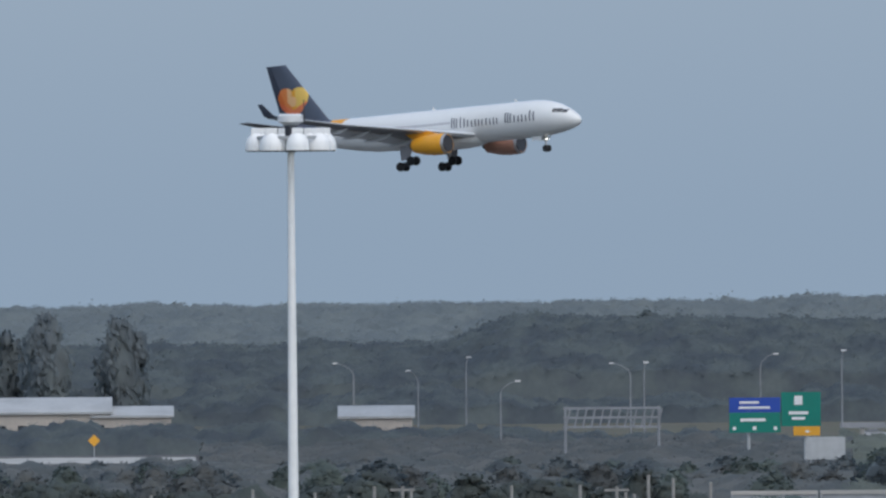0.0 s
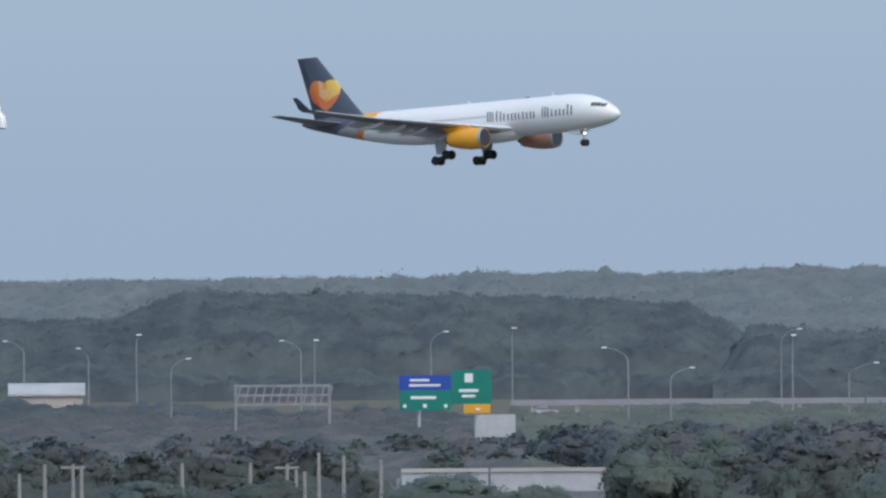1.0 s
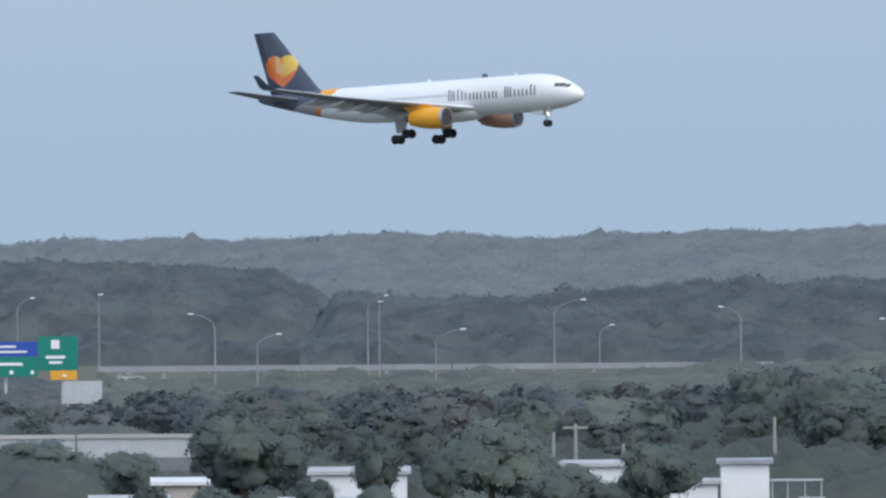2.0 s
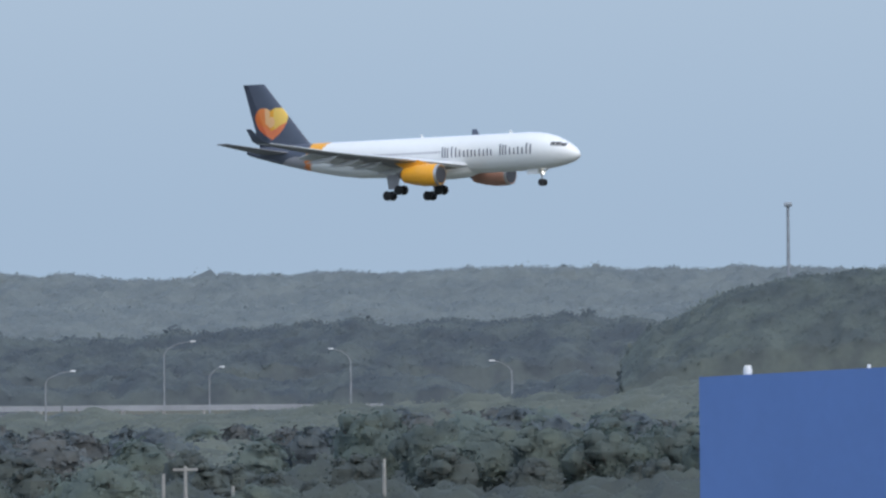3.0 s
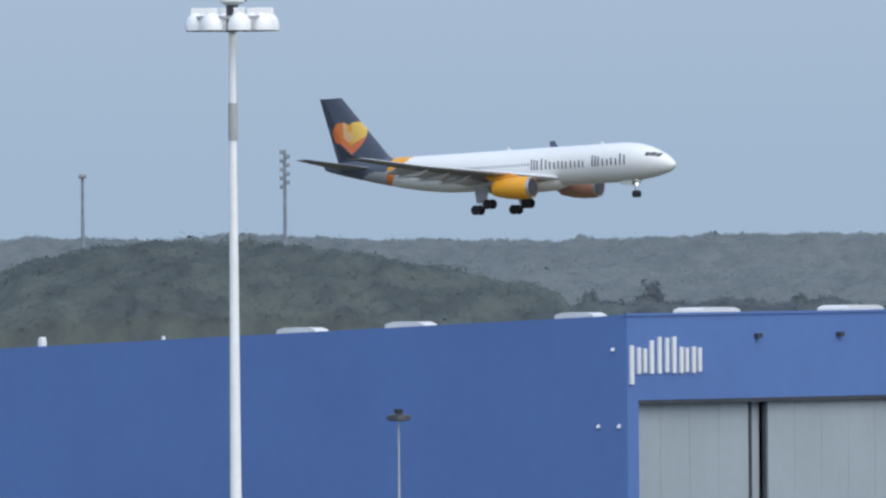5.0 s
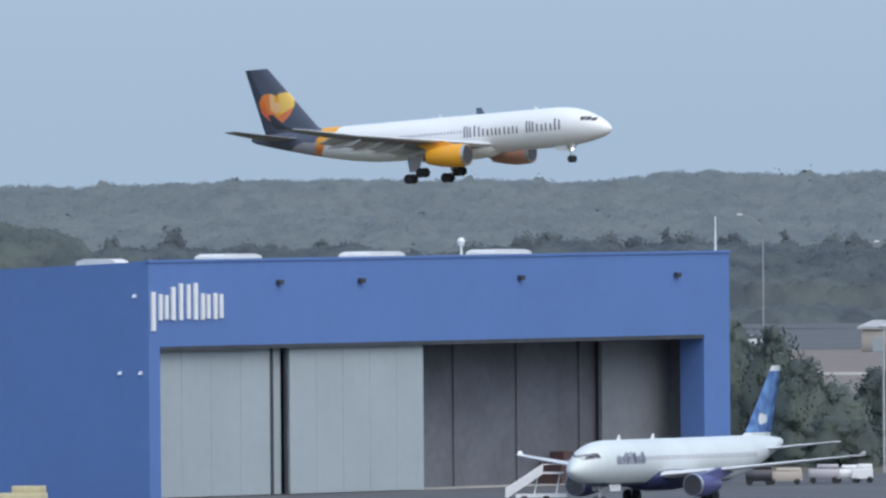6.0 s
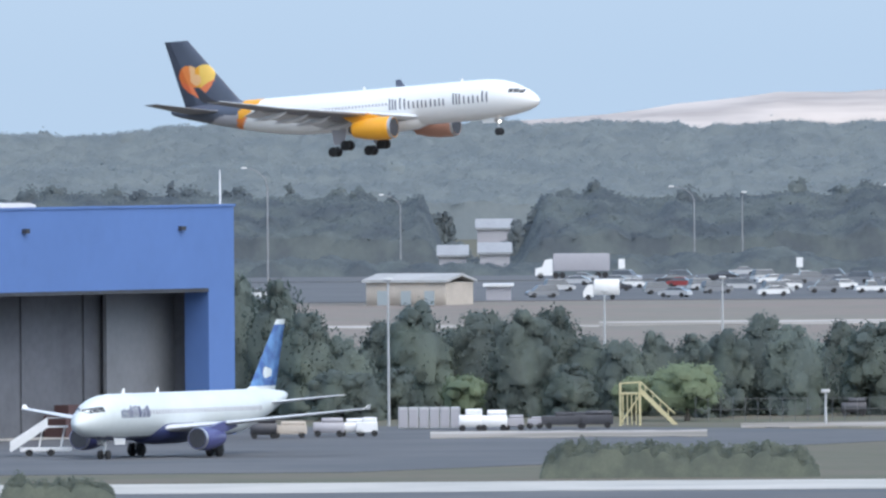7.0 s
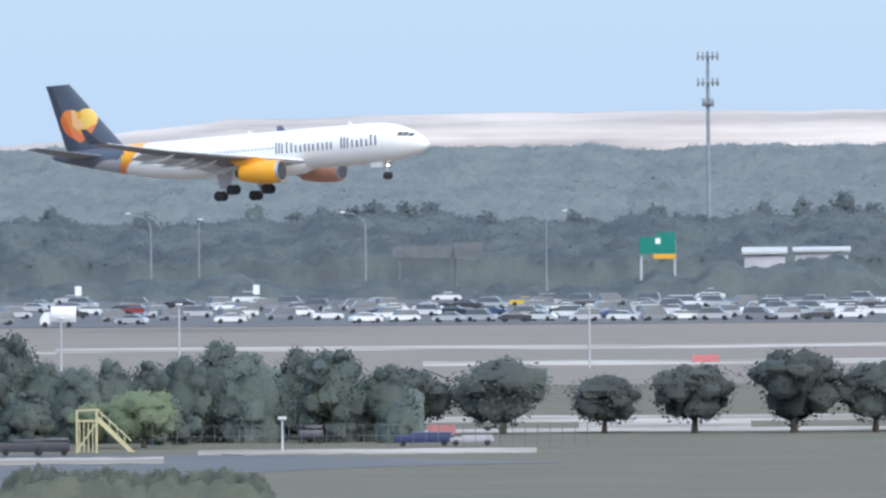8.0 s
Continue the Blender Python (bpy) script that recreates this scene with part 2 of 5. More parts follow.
def solid(name, shape, mats, label="", category="", group="", kind="structure", smooth=0.0):
    return tagged(new(name, shape.mesh(name, mats, smooth)), label, category, group, kind)


def facing(u):
    """Degrees of turn that bring a thing's -y side to the eye."""
    return -math.degrees((u - 3000) / F)


# ---- ground ----
def strip(name, u0, u1, d0, d1, m, z=0.06, label="", cat="ground"):
    """A thin paved slab; d0 and d1 are distances, or pairs of bearings and distances for a slanted edge."""
    n = 14
    us = [u0 + (u1 - u0) * i / n for i in range(n + 1)]
    edge = lambda d, u: float(np.interp(u, [q[0] for q in d], [q[1] for q in d])) if isinstance(d, list) else d
    wob = lambda i, s: 1 + 0.0025 * noise.noise((i * 0.7, s, 3.3 + u0 * 0.01))
    s = Shape()
    s.ring_loft([[spot(u, edge(d0, u) * wob(i, 0), -0.5), spot(u, edge(d0, u) * wob(i, 0), z), spot(u, edge(d1, u) * wob(i, 5), z), spot(u, edge(d1, u) * wob(i, 5), -0.5)] for i, u in enumerate(us)])
    return solid(name, s, m, label, cat)


g = Shape()
gs = [-6000, -2500, -1200, -400, 0, 400, 1200, 2500, 6000]
gd = [-6000, -1500, 0, 1200, 2000, 2800, 3600, 4400, 6500]
nx = len(gs)
g.v = [(x, y, 0.0) for y in gd for x in gs]
g.f = [(j * nx + i, j * nx + i + 1, (j + 1) * nx + i + 1, (j + 1) * nx + i) for j in range(len(gd) - 1) for i in range(nx - 1)]
g.k = [0] * len(g.f)
solid("ground", g, GRASS, "dry mown airfield grass, green and brown", "ground")
strip("taxiway", 3000, 7600, 1682, 1720, CONCRETE, 0.05, "pale worn concrete taxiway edge", "taxiway")
strip("taxiway_2", 3000, 7600, 1580, 1680, ASPHALT, 0.05, "grey asphalt taxiway", "taxiway")
strip("apron", 1500, 6140, [(5000, 1765), (5650, 1895), (6140, 1912)], [(4900, 1990), (5650, 1962), (6140, 1918)], ASPHALT, 0.05, "dark asphalt apron beside the hangar", "apron")
strip("apron_edge", 4950, 5440, 1922, 1955, TRACK, 0.1, "pale concrete strip along the apron", "pavement")
strip("apron_edge_2", 5500, 6100, 1966, 1990, TRACK, 0.1, "pale concrete strip along the apron", "pavement")
strip("field", 4300, 7600, 2420, 3045, SOIL, 0.04, "bare brown field with thin grass", "field")
strip("service_road", 4700, 5250, 2735, 2770, TRACK, 0.09, "pale service road across the field", "road")
strip("service_road_2", 5250, 7600, 2752, 2795, TRACK, 0.09, "pale service road across the field", "road")
strip("service_road_3", 5900, 7600, 2588, 2632, TRACK, 0.09, "pale service road across the field", "road")
strip("tree_road", 5800, 7600, 2080, 2102, TRACK, 0.09, "pale kerbed road behind a row of trees", "road")
strip("tree_road_2", 5850, 7600, 2148, 2184, TRACK, 0.09, "pale road behind a row of trees", "road")
strip("tree_pavement", 6175, 6480, 2104, 2146, TRACK, 0.07, "pale paved ground between two roads", "pavement")
strip("parking_lot", 4500, 7600, 3050, 3335, ASPHALT, 0.07, "asphalt parking lot full of cars", "parking lot")
strip("scrub_ground", -1500, 2540, 2080, 3335, SCRUB_SOIL, 0.03, "dark weedy soil under scrub", "ground")
strip("highway", -1500, 8600, 3345, 3420, ASPHALT, 0.08, "grey highway in front of the woods", "road")
strip("side_road", -1200, -440, 2990, 3050, CONCRETE, 0.09, "pale road beside the scrub", "road")
strip("side_road_2", -1200, -440, 3110, 3190, CONCRETE, 0.09, "pale road beside the scrub", "road")


# ---- woods ----
def leaf_mesh(name, clouds, m, stems=()):
    vs, fs, ns, o = [], [], [], 0
    woody = sum(len(f) for v, f, nrm in stems)
    for v, f, nrm in [*clouds, *stems]:
        vs.append(v)
        ns.append(nrm)
        fs.append(f + o)
        o += len(v)
    v, f = np.concatenate(vs), np.concatenate(fs)
    me = bpy.data.meshes.new(name)
    n = len(f)
    me.vertices.add(len(v))
    me.vertices.foreach_set("co", v.reshape(-1).astype(np.float32))
    me.loops.add(n * 4)
    me.loops.foreach_set("vertex_index", f.reshape(-1).astype(np.int32))
    me.polygons.add(n)
    me.polygons.foreach_set("loop_start", np.arange(0, n * 4, 4, dtype=np.int32))
    me.polygons.foreach_set("use_smooth", np.ones(n, dtype=bool))
    me.materials.append(m)
    if woody:
        me.materials.append(BARK)
        me.polygons.foreach_set("material_index", np.array([0] * (n - woody) + [1] * woody, dtype=np.int32))
    me.update(calc_edges=True)
    nrm = np.concatenate(ns)     # leaves shade with the mass that they belong to
    me.normals_split_custom_set_from_vertices(nrm / np.linalg.norm(nrm, axis=1)[:, None])
    return me


def leafy(rng, c, r, hub, n, size):
    """Clumps of foliage at c with half-sizes r on crowns whose middles are hub: a small uneven inner mass for each, and n bent leaf plates over all."""
    k = len(c)
    nu, nv = 6, 5
    th, ph = np.meshgrid(np.linspace(0.35, np.pi - 0.35, nv), np.arange(nu) * 2 * np.pi / nu, indexing="ij")
    ball = np.stack([np.sin(th) * np.cos(ph), np.sin(th) * np.sin(ph), np.cos(th)], -1).reshape(-1, 3)
    core = (c[:, None] + ball * r[:, None] * rng.uniform(0.58, 0.84, (k, nu * nv, 1))).reshape(-1, 3)
    x, y = np.meshgrid(np.arange(nv - 1), np.arange(nu), indexing="ij")
    a0, b0 = (x * nu + y).ravel(), (x * nu + (y + 1) % nu).ravel()
    faces = (np.arange(k)[:, None, None] * nu * nv + np.stack([a0, a0 + nu, b0 + nu, b0], 1)).reshape(-1, 4)
    w = r[:, 0] * r[:, 2]
    i = rng.choice(k, n, p=w / w.sum())
    d = rng.normal(size=(n, 3))
    d /= np.linalg.norm(d, axis=1)[:, None]
    p = c[i] + d * r[i] * rng.uniform(0.74, 1.04, n)[:, None]
    nr = d * 0.4 + np.array([0.1, -0.55, 0.5]) + rng.normal(size=(n, 3)) * 0.28     # leaves turn to the light
    nr /= np.linalg.norm(nr, axis=1)[:, None]
    a = np.cross(nr, rng.normal(size=(n, 3)))
    a /= np.linalg.norm(a, axis=1)[:, None]
    b = np.cross(nr, a)
    s = (size * rng.uniform(0.5, 1.4, n))[:, None]
    plates = np.stack([p - a * s, p - b * s * 0.7 - nr * s * 0.2, p + a * s, p + b * s * 0.7 - nr * s * 0.2], 1).reshape(-1, 3)
    away = lambda q, h: (q - h) / np.maximum(np.linalg.norm(q - h, axis=1), 0.1)[:, None]
    up = np.array([0, -0.25, 0.55])
    n0 = np.tile(ball, (k, 1)) * 0.16 + away(core, np.repeat(hub, nu * nv, axis=0)) * 0.26 + up
    n1 = d * 0.16 + away(p, hub[i]) * 0.26 + up + rng.normal(size=(n, 3)) * 0.2
    return np.concatenate([core, plates]), np.concatenate([faces, np.arange(n * 4).reshape(-1, 4) + len(core)]), np.concatenate([n0, np.repeat(n1, 4, axis=0)])


def crown_of(rng, h, w, pine, k, low=0.2):
    """Clumps for a crown on a tree h high and w wide: a broken dome, or a pine's ragged top over a bare stem."""
    if pine:
        low = max(low, 0.4)
    t = low + (0.97 - low) * (np.arange(k) + rng.uniform(0, 1, k)) / k
    x = (t - low) / (1 - low)
    wide = (0.35 + 1.3 * x * (1.05 - x) * 1.6 if pine else np.sqrt(np.clip(1 - ((x - 0.42) / 0.66) ** 2, 0.04, 1)))
    ang = np.arange(k) * 2.4 + rng.uniform(0, 1.4, k)
    size = w * rng.uniform(0.7, 1.25, k) * (1.05 / math.sqrt(k)) * (0.75 + 0.5 * (1 - x)) * (0.8 if pine else 1)
    reach = np.maximum(w * 0.5 * wide * rng.uniform(0.6, 1.0, k) - size * 0.85, 0)
    c = np.stack([np.cos(ang) * reach, np.sin(ang) * reach, t * h - size * 0.5], 1)
    r = np.stack([size, size, size * rng.uniform(0.6, 0.95, k) * (1.4 if h > 8 else 1)], 1)
    lean = np.array([rng.normal() * 0.04 * h, 0, 0])
    g = 0.34 if pine else 0.47
    return np.concatenate([c + lean * t[:, None], [(0, 0, (low + 0.93) / 2 * h)]]), np.concatenate([r, [(w * g, w * g, (0.96 - low) * h * 0.5)]])


def stem(x, y, h, r):
    q = np.array([(-1, -1), (1, -1), (1, 1), (-1, 1)])
    v = np.concatenate([np.column_stack([x + q[:, 0] * r * g, y + q[:, 1] * r * g, np.full(4, z)]) for z, g in ((-0.3, 1), (h, 0.4))])
    return v, np.array([(0, 1, 5, 4), (1, 2, 6, 5), (2, 3, 7, 6), (3, 0, 4, 7)]), np.tile(np.column_stack([q, np.zeros(4)]), (2, 1))


def band(name, u0, u1, d0, d1, top, m, label, gap=4.4, rows=3, n=480, size=0.42, front=0.6, pine=0.35, seed=1, k=9):
    """A wood of single trees over a strip of ground; top(u): the height of its back rows, front: the share of it at the near edge."""
    rng = np.random.default_rng(seed)
    cs, rs, hs, stems = [], [], [], []
    for j in range(rows):
        d = d0 + (0.35 + 0.65 * (j + 0.5) / rows) * (d1 - d0)
        step = gap / d * F
        u = u0 + rng.uniform(0, step)
        while u < u1:
            h = top(u) * (front + (1 - front) * min(1, j / max(rows * 0.6, 1))) * rng.choice((rng.uniform(0.76, 0.92), rng.uniform(0.9, 1.02), rng.uniform(0.95, 1.02)))
            if h > 1.5:
                p = spot(u, d + rng.uniform(-0.25, 0.25) * (d1 - d0) / rows)
                is_pine = rng.random() < pine
                w = h * (rng.uniform(0.3, 0.42) if is_pine else rng.uniform(0.45, 0.7))
                c, r = crown_of(rng, h, w, is_pine, k)
                cs.append(c + np.array([p.x, p.y, 0]))
                rs.append(r)
                hs.append(np.tile([p.x, p.y + 1, h * 0.45], (k + 1, 1)))
                if j < 3:
                    stems.append(stem(p.x, p.y, h * 0.75, 0.012 * h + 0.04))
            u += step * rng.uniform(0.5, 1.5)
    mesh = [leafy(rng, np.concatenate(cs), np.concatenate(rs), np.concatenate(hs), n * len(cs), size)]
    return tagged(new(name, leaf_mesh(name, mesh, m, stems)), label, "woods", "", "stuff")


def wood(name, u0, u1, d0, d1, top, m, label, under, seed, **more):
    """Trees over their undergrowth."""
    canopy(name + "_undergrowth", u0, u1, d0 + 4, d1, lambda u: top(u) * under, m, "closed mass of lower trees in the " + name.replace("_", " "), cell=2.8, relief=0.75, grid=0.9, plates=2.4, size=0.24, front=0.45, seed=seed + 40, fuzz=0.5)
    band(name, u0, u1, d0, d1, top, m, label, seed=seed, **more)


def prof(pts, amp, freq, seed):
    us, hs = [p[0] for p in pts], [p[1] for p in pts]
    return lambda u: float(np.interp(u, us, hs)) * (1 + amp * noise.noise((u * freq, seed, 0.5)) + amp * 0.6 * noise.noise((u * freq * 3.1, seed, 7.5)))


def canopy(name, u0, u1, d0, d1, top, m, label, cell=4.0, relief=1.6, grid=0.8, plates=1.6, size=0.3, front=0.45, seed=1, patchy=0.0, fuzz=0.35):
    """A closed wood: crown next to crown over a strip of ground, each a low dome, with leaf sprays standing off them.
    top(u): the height at the back; front: the share of it at the near edge; patchy: how far it breaks up into clumps."""
    rng = np.random.default_rng(seed)
    dm = (d0 + d1) / 2
    wide, deep = (u1 - u0) / F * dm, d1 - d0
    gx, gy = int(wide / grid) + 1, max(int(deep / (grid * 1.4)), 4) + 1
    cx, cy = int(wide / cell) + 3, int(deep / cell) + 3
    ox, oy = rng.uniform(0, 1, (cx, cy)), rng.uniform(0, 1, (cx, cy))
    lift, rad = rng.normal(0, relief * 0.5, (cx, cy)), rng.uniform(0.75, 1.25, (cx, cy))
    tops = np.array([top(u) for u in np.linspace(u0, u1, gx)])
    ph = rng.uniform(0, 6.28, 6)

    def height(x, y):
        """x, y: metres along and into the strip."""
        i, j = np.floor(x / cell).astype(int), np.floor(y / cell).astype(int)
        best = np.full(x.shape, -9.0)
        for a in (0, 1, 2):
            for b in (0, 1, 2):
                ii, jj = np.clip(i + a, 0, cx - 1), np.clip(j + b, 0, cy - 1)
                px, py = (i + a - 1 + ox[ii, jj]) * cell, (j + b - 1 + oy[ii, jj]) * cell
                r2 = ((x - px) ** 2 + (y - py) ** 2) / (cell * 0.75 * rad[ii, jj]) ** 2
                best = np.maximum(best, lift[ii, jj] - relief * r2)
        best = np.maximum(best, -1.6 * relief)
        best += 0.16 * relief * (np.sin(x * 3.1 + ph[0] + 2 * np.sin(y * 2.3)) + np.sin(y * 2.7 + x * 1.3 + ph[1]) + 0.6 * np.sin(x * 6.3 + y * 4.1 + ph[2]))
        t = np.clip(y / deep, 0, 1)
        h = np.interp(x / wide, np.linspace(0, 1, gx), tops) * (front + (1 - front) * np.clip(t * 2.2, 0, 1) ** 0.8)
        if patchy:
            w = np.sin(x / 13 + ph[3] + 1.7 * np.sin(y / 31 + ph[5])) + np.sin(x / 5.7 + y / 19 + ph[4]) + 0.8 * np.sin(x / 29 - y / 23 + ph[5])
            h = h * (1 + patchy * w)
        return np.where((y < 0.01) | (y > deep - 0.01), -0.5, np.maximum(h + best, -0.5))

    def place(x, y):
        a = (u0 + x / wide * (u1 - u0) - 3000) / F
        d = d0 + y
        return d * np.sin(a), d * np.cos(a)

    X, Y = np.meshgrid(np.linspace(0, wide, gx), np.linspace(0, deep, gy), indexing="ij")
    X2 = X + rng.uniform(-0.3, 0.3, X.shape) * grid
    Z = height(X2, Y)
    wx, wy = place(X2, Y)
    core = np.stack([wx, wy, Z], -1).reshape(-1, 3)
    i, j = np.meshgrid(np.arange(gx - 1), np.arange(gy - 1), indexing="ij")
    a0 = (i * gy + j).ravel()
    faces = np.stack([a0, a0 + gy, a0 + gy + 1, a0 + 1], 1)
    slope = np.stack([-np.gradient(Z, axis=0) / (wide / (gx - 1)), -np.gradient(Z, axis=1) / (deep / (gy - 1)), np.full(Z.shape, 0.55)], -1).reshape(-1, 3)
    over = slope / np.linalg.norm(slope, axis=1)[:, None] * 0.45 + np.array([0, -0.2, 0.6])
    n = int(wide * deep * plates)
    x, y = rng.uniform(0, wide, n), rng.uniform(0.5, deep - 0.5, n)
    e = 0.35
    z = height(x, y)
    nr = np.stack([(height(x - e, y) - height(x + e, y)) / (2 * e), (height(x, y - e) - height(x, y + e)) / (2 * e), np.full(n, 0.55)], -1)
    nr /= np.linalg.norm(nr, axis=1)[:, None]
    soft = nr.copy()
    off = rng.uniform(-0.05, fuzz, n)
    px, py = place(x, y)
    p = np.stack([px, py, z + off], -1)
    ok = z > 0.4
    p, nr, soft = p[ok], nr[ok], soft[ok]
    n = len(p)
    nr = nr * 0.5 + np.array([0, -0.5, 0.45]) + rng.normal(size=(n, 3)) * 0.26
    nr /= np.linalg.norm(nr, axis=1)[:, None]
    a = np.cross(nr, rng.normal(size=(n, 3)))
    a /= np.linalg.norm(a, axis=1)[:, None]
    b = np.cross(nr, a)
    s = (size * rng.uniform(0.5, 1.4, n))[:, None]
    leaf = np.stack([p - a * s, p - b * s * 0.7 - nr * s * 0.2, p + a * s, p + b * s * 0.7 - nr * s * 0.2], 1).reshape(-1, 3)
    lf = np.arange(n * 4).reshape(-1, 4)
    return tagged(new(name, leaf_mesh(name, [(core, faces, over), (leaf, lf, np.repeat(soft * 0.45 + np.array([0, -0.2, 0.6]) + rng.normal(size=(n, 3)) * 0.14, 4, axis=0))], m)), label, "woods", "", "stuff")


# the two farthest woods carry their haze in the leaf colour
wood("far_woods", -1300, 7400, 4600, 4680, prof([(-1300, 17.6), (0, 18.0), (700, 18.7), (1000, 19.1), (1900, 19.5), (2100, 20.8), (2900, 20.5), (3300, 19.3), (4300, 19.6), (4550, 21.2), (7400, 21.0)], 0.05, 0.006, 2.2), LEAF_FAR_HAZED,
     "distant pine woods along the horizon, haze put into their grey-green", 0.95, 11, gap=2.4, rows=1, n=200, size=0.28, front=1.0, pine=0.0, k=7)
wood("hazy_woods", -1300, 7400, 4150, 4230, prof([(-1300, 15), (7400, 15.5)], 0.1, 0.004, 3.2), LEAF_FAR_HAZED,
     "pine woods in front of the far treeline, haze put into their colour", 0.92, 12, gap=5.5, rows=1, n=260, size=0.42, front=1.0, pine=0.3, k=7)
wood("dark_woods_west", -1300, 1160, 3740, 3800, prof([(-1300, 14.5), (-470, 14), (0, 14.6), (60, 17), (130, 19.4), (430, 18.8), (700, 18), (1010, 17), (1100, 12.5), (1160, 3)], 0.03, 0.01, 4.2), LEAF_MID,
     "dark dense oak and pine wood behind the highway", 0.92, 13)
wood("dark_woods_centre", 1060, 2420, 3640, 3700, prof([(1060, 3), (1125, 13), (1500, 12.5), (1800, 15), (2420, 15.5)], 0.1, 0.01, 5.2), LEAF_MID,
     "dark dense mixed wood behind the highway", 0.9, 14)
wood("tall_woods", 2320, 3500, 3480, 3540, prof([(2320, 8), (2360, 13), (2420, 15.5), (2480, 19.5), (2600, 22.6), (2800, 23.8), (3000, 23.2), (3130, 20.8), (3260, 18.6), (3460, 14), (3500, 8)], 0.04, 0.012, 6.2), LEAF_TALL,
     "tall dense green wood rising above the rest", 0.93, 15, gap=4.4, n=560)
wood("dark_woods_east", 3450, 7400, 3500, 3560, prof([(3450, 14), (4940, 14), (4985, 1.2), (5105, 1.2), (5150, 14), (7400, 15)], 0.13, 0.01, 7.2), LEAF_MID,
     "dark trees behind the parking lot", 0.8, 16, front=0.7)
canopy("scrub_centre", 700, 2540, 2560, 3320, prof([(700, 1.3), (1500, 1.5), (2300, 3.4), (2540, 4.4)], 0.2, 0.01, 8.2), LEAF_PALE,
       "pale grey-green scrub", cell=4.4, relief=1.1, grid=1.4, plates=0.7, size=0.2, front=0.9, seed=17, patchy=0.25, fuzz=0.4)
canopy("scrub_west", -1300, 720, 2560, 2900, prof([(-1300, 1.4), (720, 1.5)], 0.2, 0.01, 9.2), LEAF_SCRUB,
       "dark scrub beside the highway", cell=4.4, relief=1.0, grid=1.4, plates=0.7, size=0.2, front=0.9, seed=18, patchy=0.3, fuzz=0.4)
canopy("scrub_verge", -430, 720, 2900, 3225, prof([(-430, 1.2), (720, 1.4)], 0.2, 0.01, 3.3), LEAF_SCRUB,
       "dark scrub up to the highway's verge", cell=4.4, relief=1.0, grid=1.4, plates=0.7, size=0.2, front=0.9, seed=25, patchy=0.3, fuzz=0.4)
canopy("near_trees_west", -1300, 2520, 2210, 2480, prof([(-1300, 0.8), (470, 0.8), (510, -1.6), (890, -1.6), (950, 1.0), (1700, 1.2), (1900, 2), (2520, 3.2)], 0.25, 0.01, 1.7), LEAF_NEAR,
       "dark oaks and shrubs near the roofs", cell=6.0, relief=2.0, grid=1.1, plates=1.6, size=0.17, front=0.5, seed=19, patchy=0.25, fuzz=0.4)
canopy("yard_shrubs", 300, 2540, 2138, 2172, prof([(300, 2.4), (900, 2.6), (1540, 2.0), (1640, 3.0), (1780, 1.2), (1900, 1.0), (2200, 3.4), (2540, 5)], 0.3, 0.012, 3.7), LEAF_NEAR,
       "low dark shrubs in the yard", cell=3.4, relief=1.0, grid=0.6, plates=6, size=0.09, front=0.6, seed=21, patchy=0.25, fuzz=0.4)
canopy("highway_shrubs", 4600, 7400, 3424, 3440, prof([(4600, 2.4), (4940, 2.0), (5120, 1.2), (5200, 2.2), (6380, 2.4), (6420, 5.0), (6640, 5.2), (6720, 3.5), (7400, 4.0)], 0.3, 0.012, 4.7), LEAF_MID,
       "dark shrubs along the highway", cell=3.6, relief=1.0, grid=0.7, plates=4.5, size=0.13, front=0.5, seed=22, patchy=0.2)
canopy("wood_edge_west", -1300, 1100, 3700, 3734, prof([(-1300, 4.5), (1100, 4.2)], 0.3, 0.012, 9.7), LEAF_MID,
       "dark shrubs along the foot of the woods", cell=3.2, relief=1.0, grid=0.9, plates=3.0, size=0.2, front=0.6, seed=27, patchy=0.2)
canopy("wood_edge_centre", 1060, 2400, 3600, 3634, prof([(1060, 4.2), (2400, 4.8)], 0.3, 0.012, 8.7), LEAF_MID,
       "dark shrubs along the foot of the woods", cell=3.2, relief=1.0, grid=0.9, plates=3.0, size=0.2, front=0.6, seed=28, patchy=0.2)
canopy("median_shrubs", -1300, 2400, 3262, 3285, prof([(-1300, 2.0), (-400, 2.2), (600, 1.5), (900, 0.9), (1900, 1.2), (2400, 4)], 0.4, 0.012, 5.7), LEAF_MID,
       "low shrubs beside the highway", cell=3.6, relief=0.9, grid=0.7, plates=4.5, size=0.13, front=0.6, seed=24, patchy=0.3)
canopy("roadside_shrubs", -1000, 60, 3225, 3250, prof([(-1000, 3.6), (60, 3.4)], 0.3, 0.012, 6.7), LEAF_MID,
       "dark shrubs in front of the low buildings", cell=3.6, relief=1.0, grid=0.7, plates=4.5, size=0.13, front=0.5, seed=23, patchy=0.2)
BACK = prof([(4540, 13), (4640, 14.6), (4711, 12), (4790, 7), (4850, 8), (4921, 10.3), (4971, 7.8), (5040, 9), (5096, 10.9), (5151, 9.8), (5241, 7.2), (5341, 7.2), (5441, 8.2), (5561, 9.0), (5650, 9.0),
             (5743, 8), (5853, 6.6), (5900, 5), (5960, 4)], 0.04, 0.02, 2.9)
canopy("undergrowth_behind_apron", 4540, 5900, 2050, 2078, lambda u: BACK(u) * 0.7, LEAF_OAK,
       "dark undergrowth below the oaks", cell=4.0, relief=1.2, grid=0.6, plates=8, size=0.09, front=0.5, seed=20, fuzz=0.2)


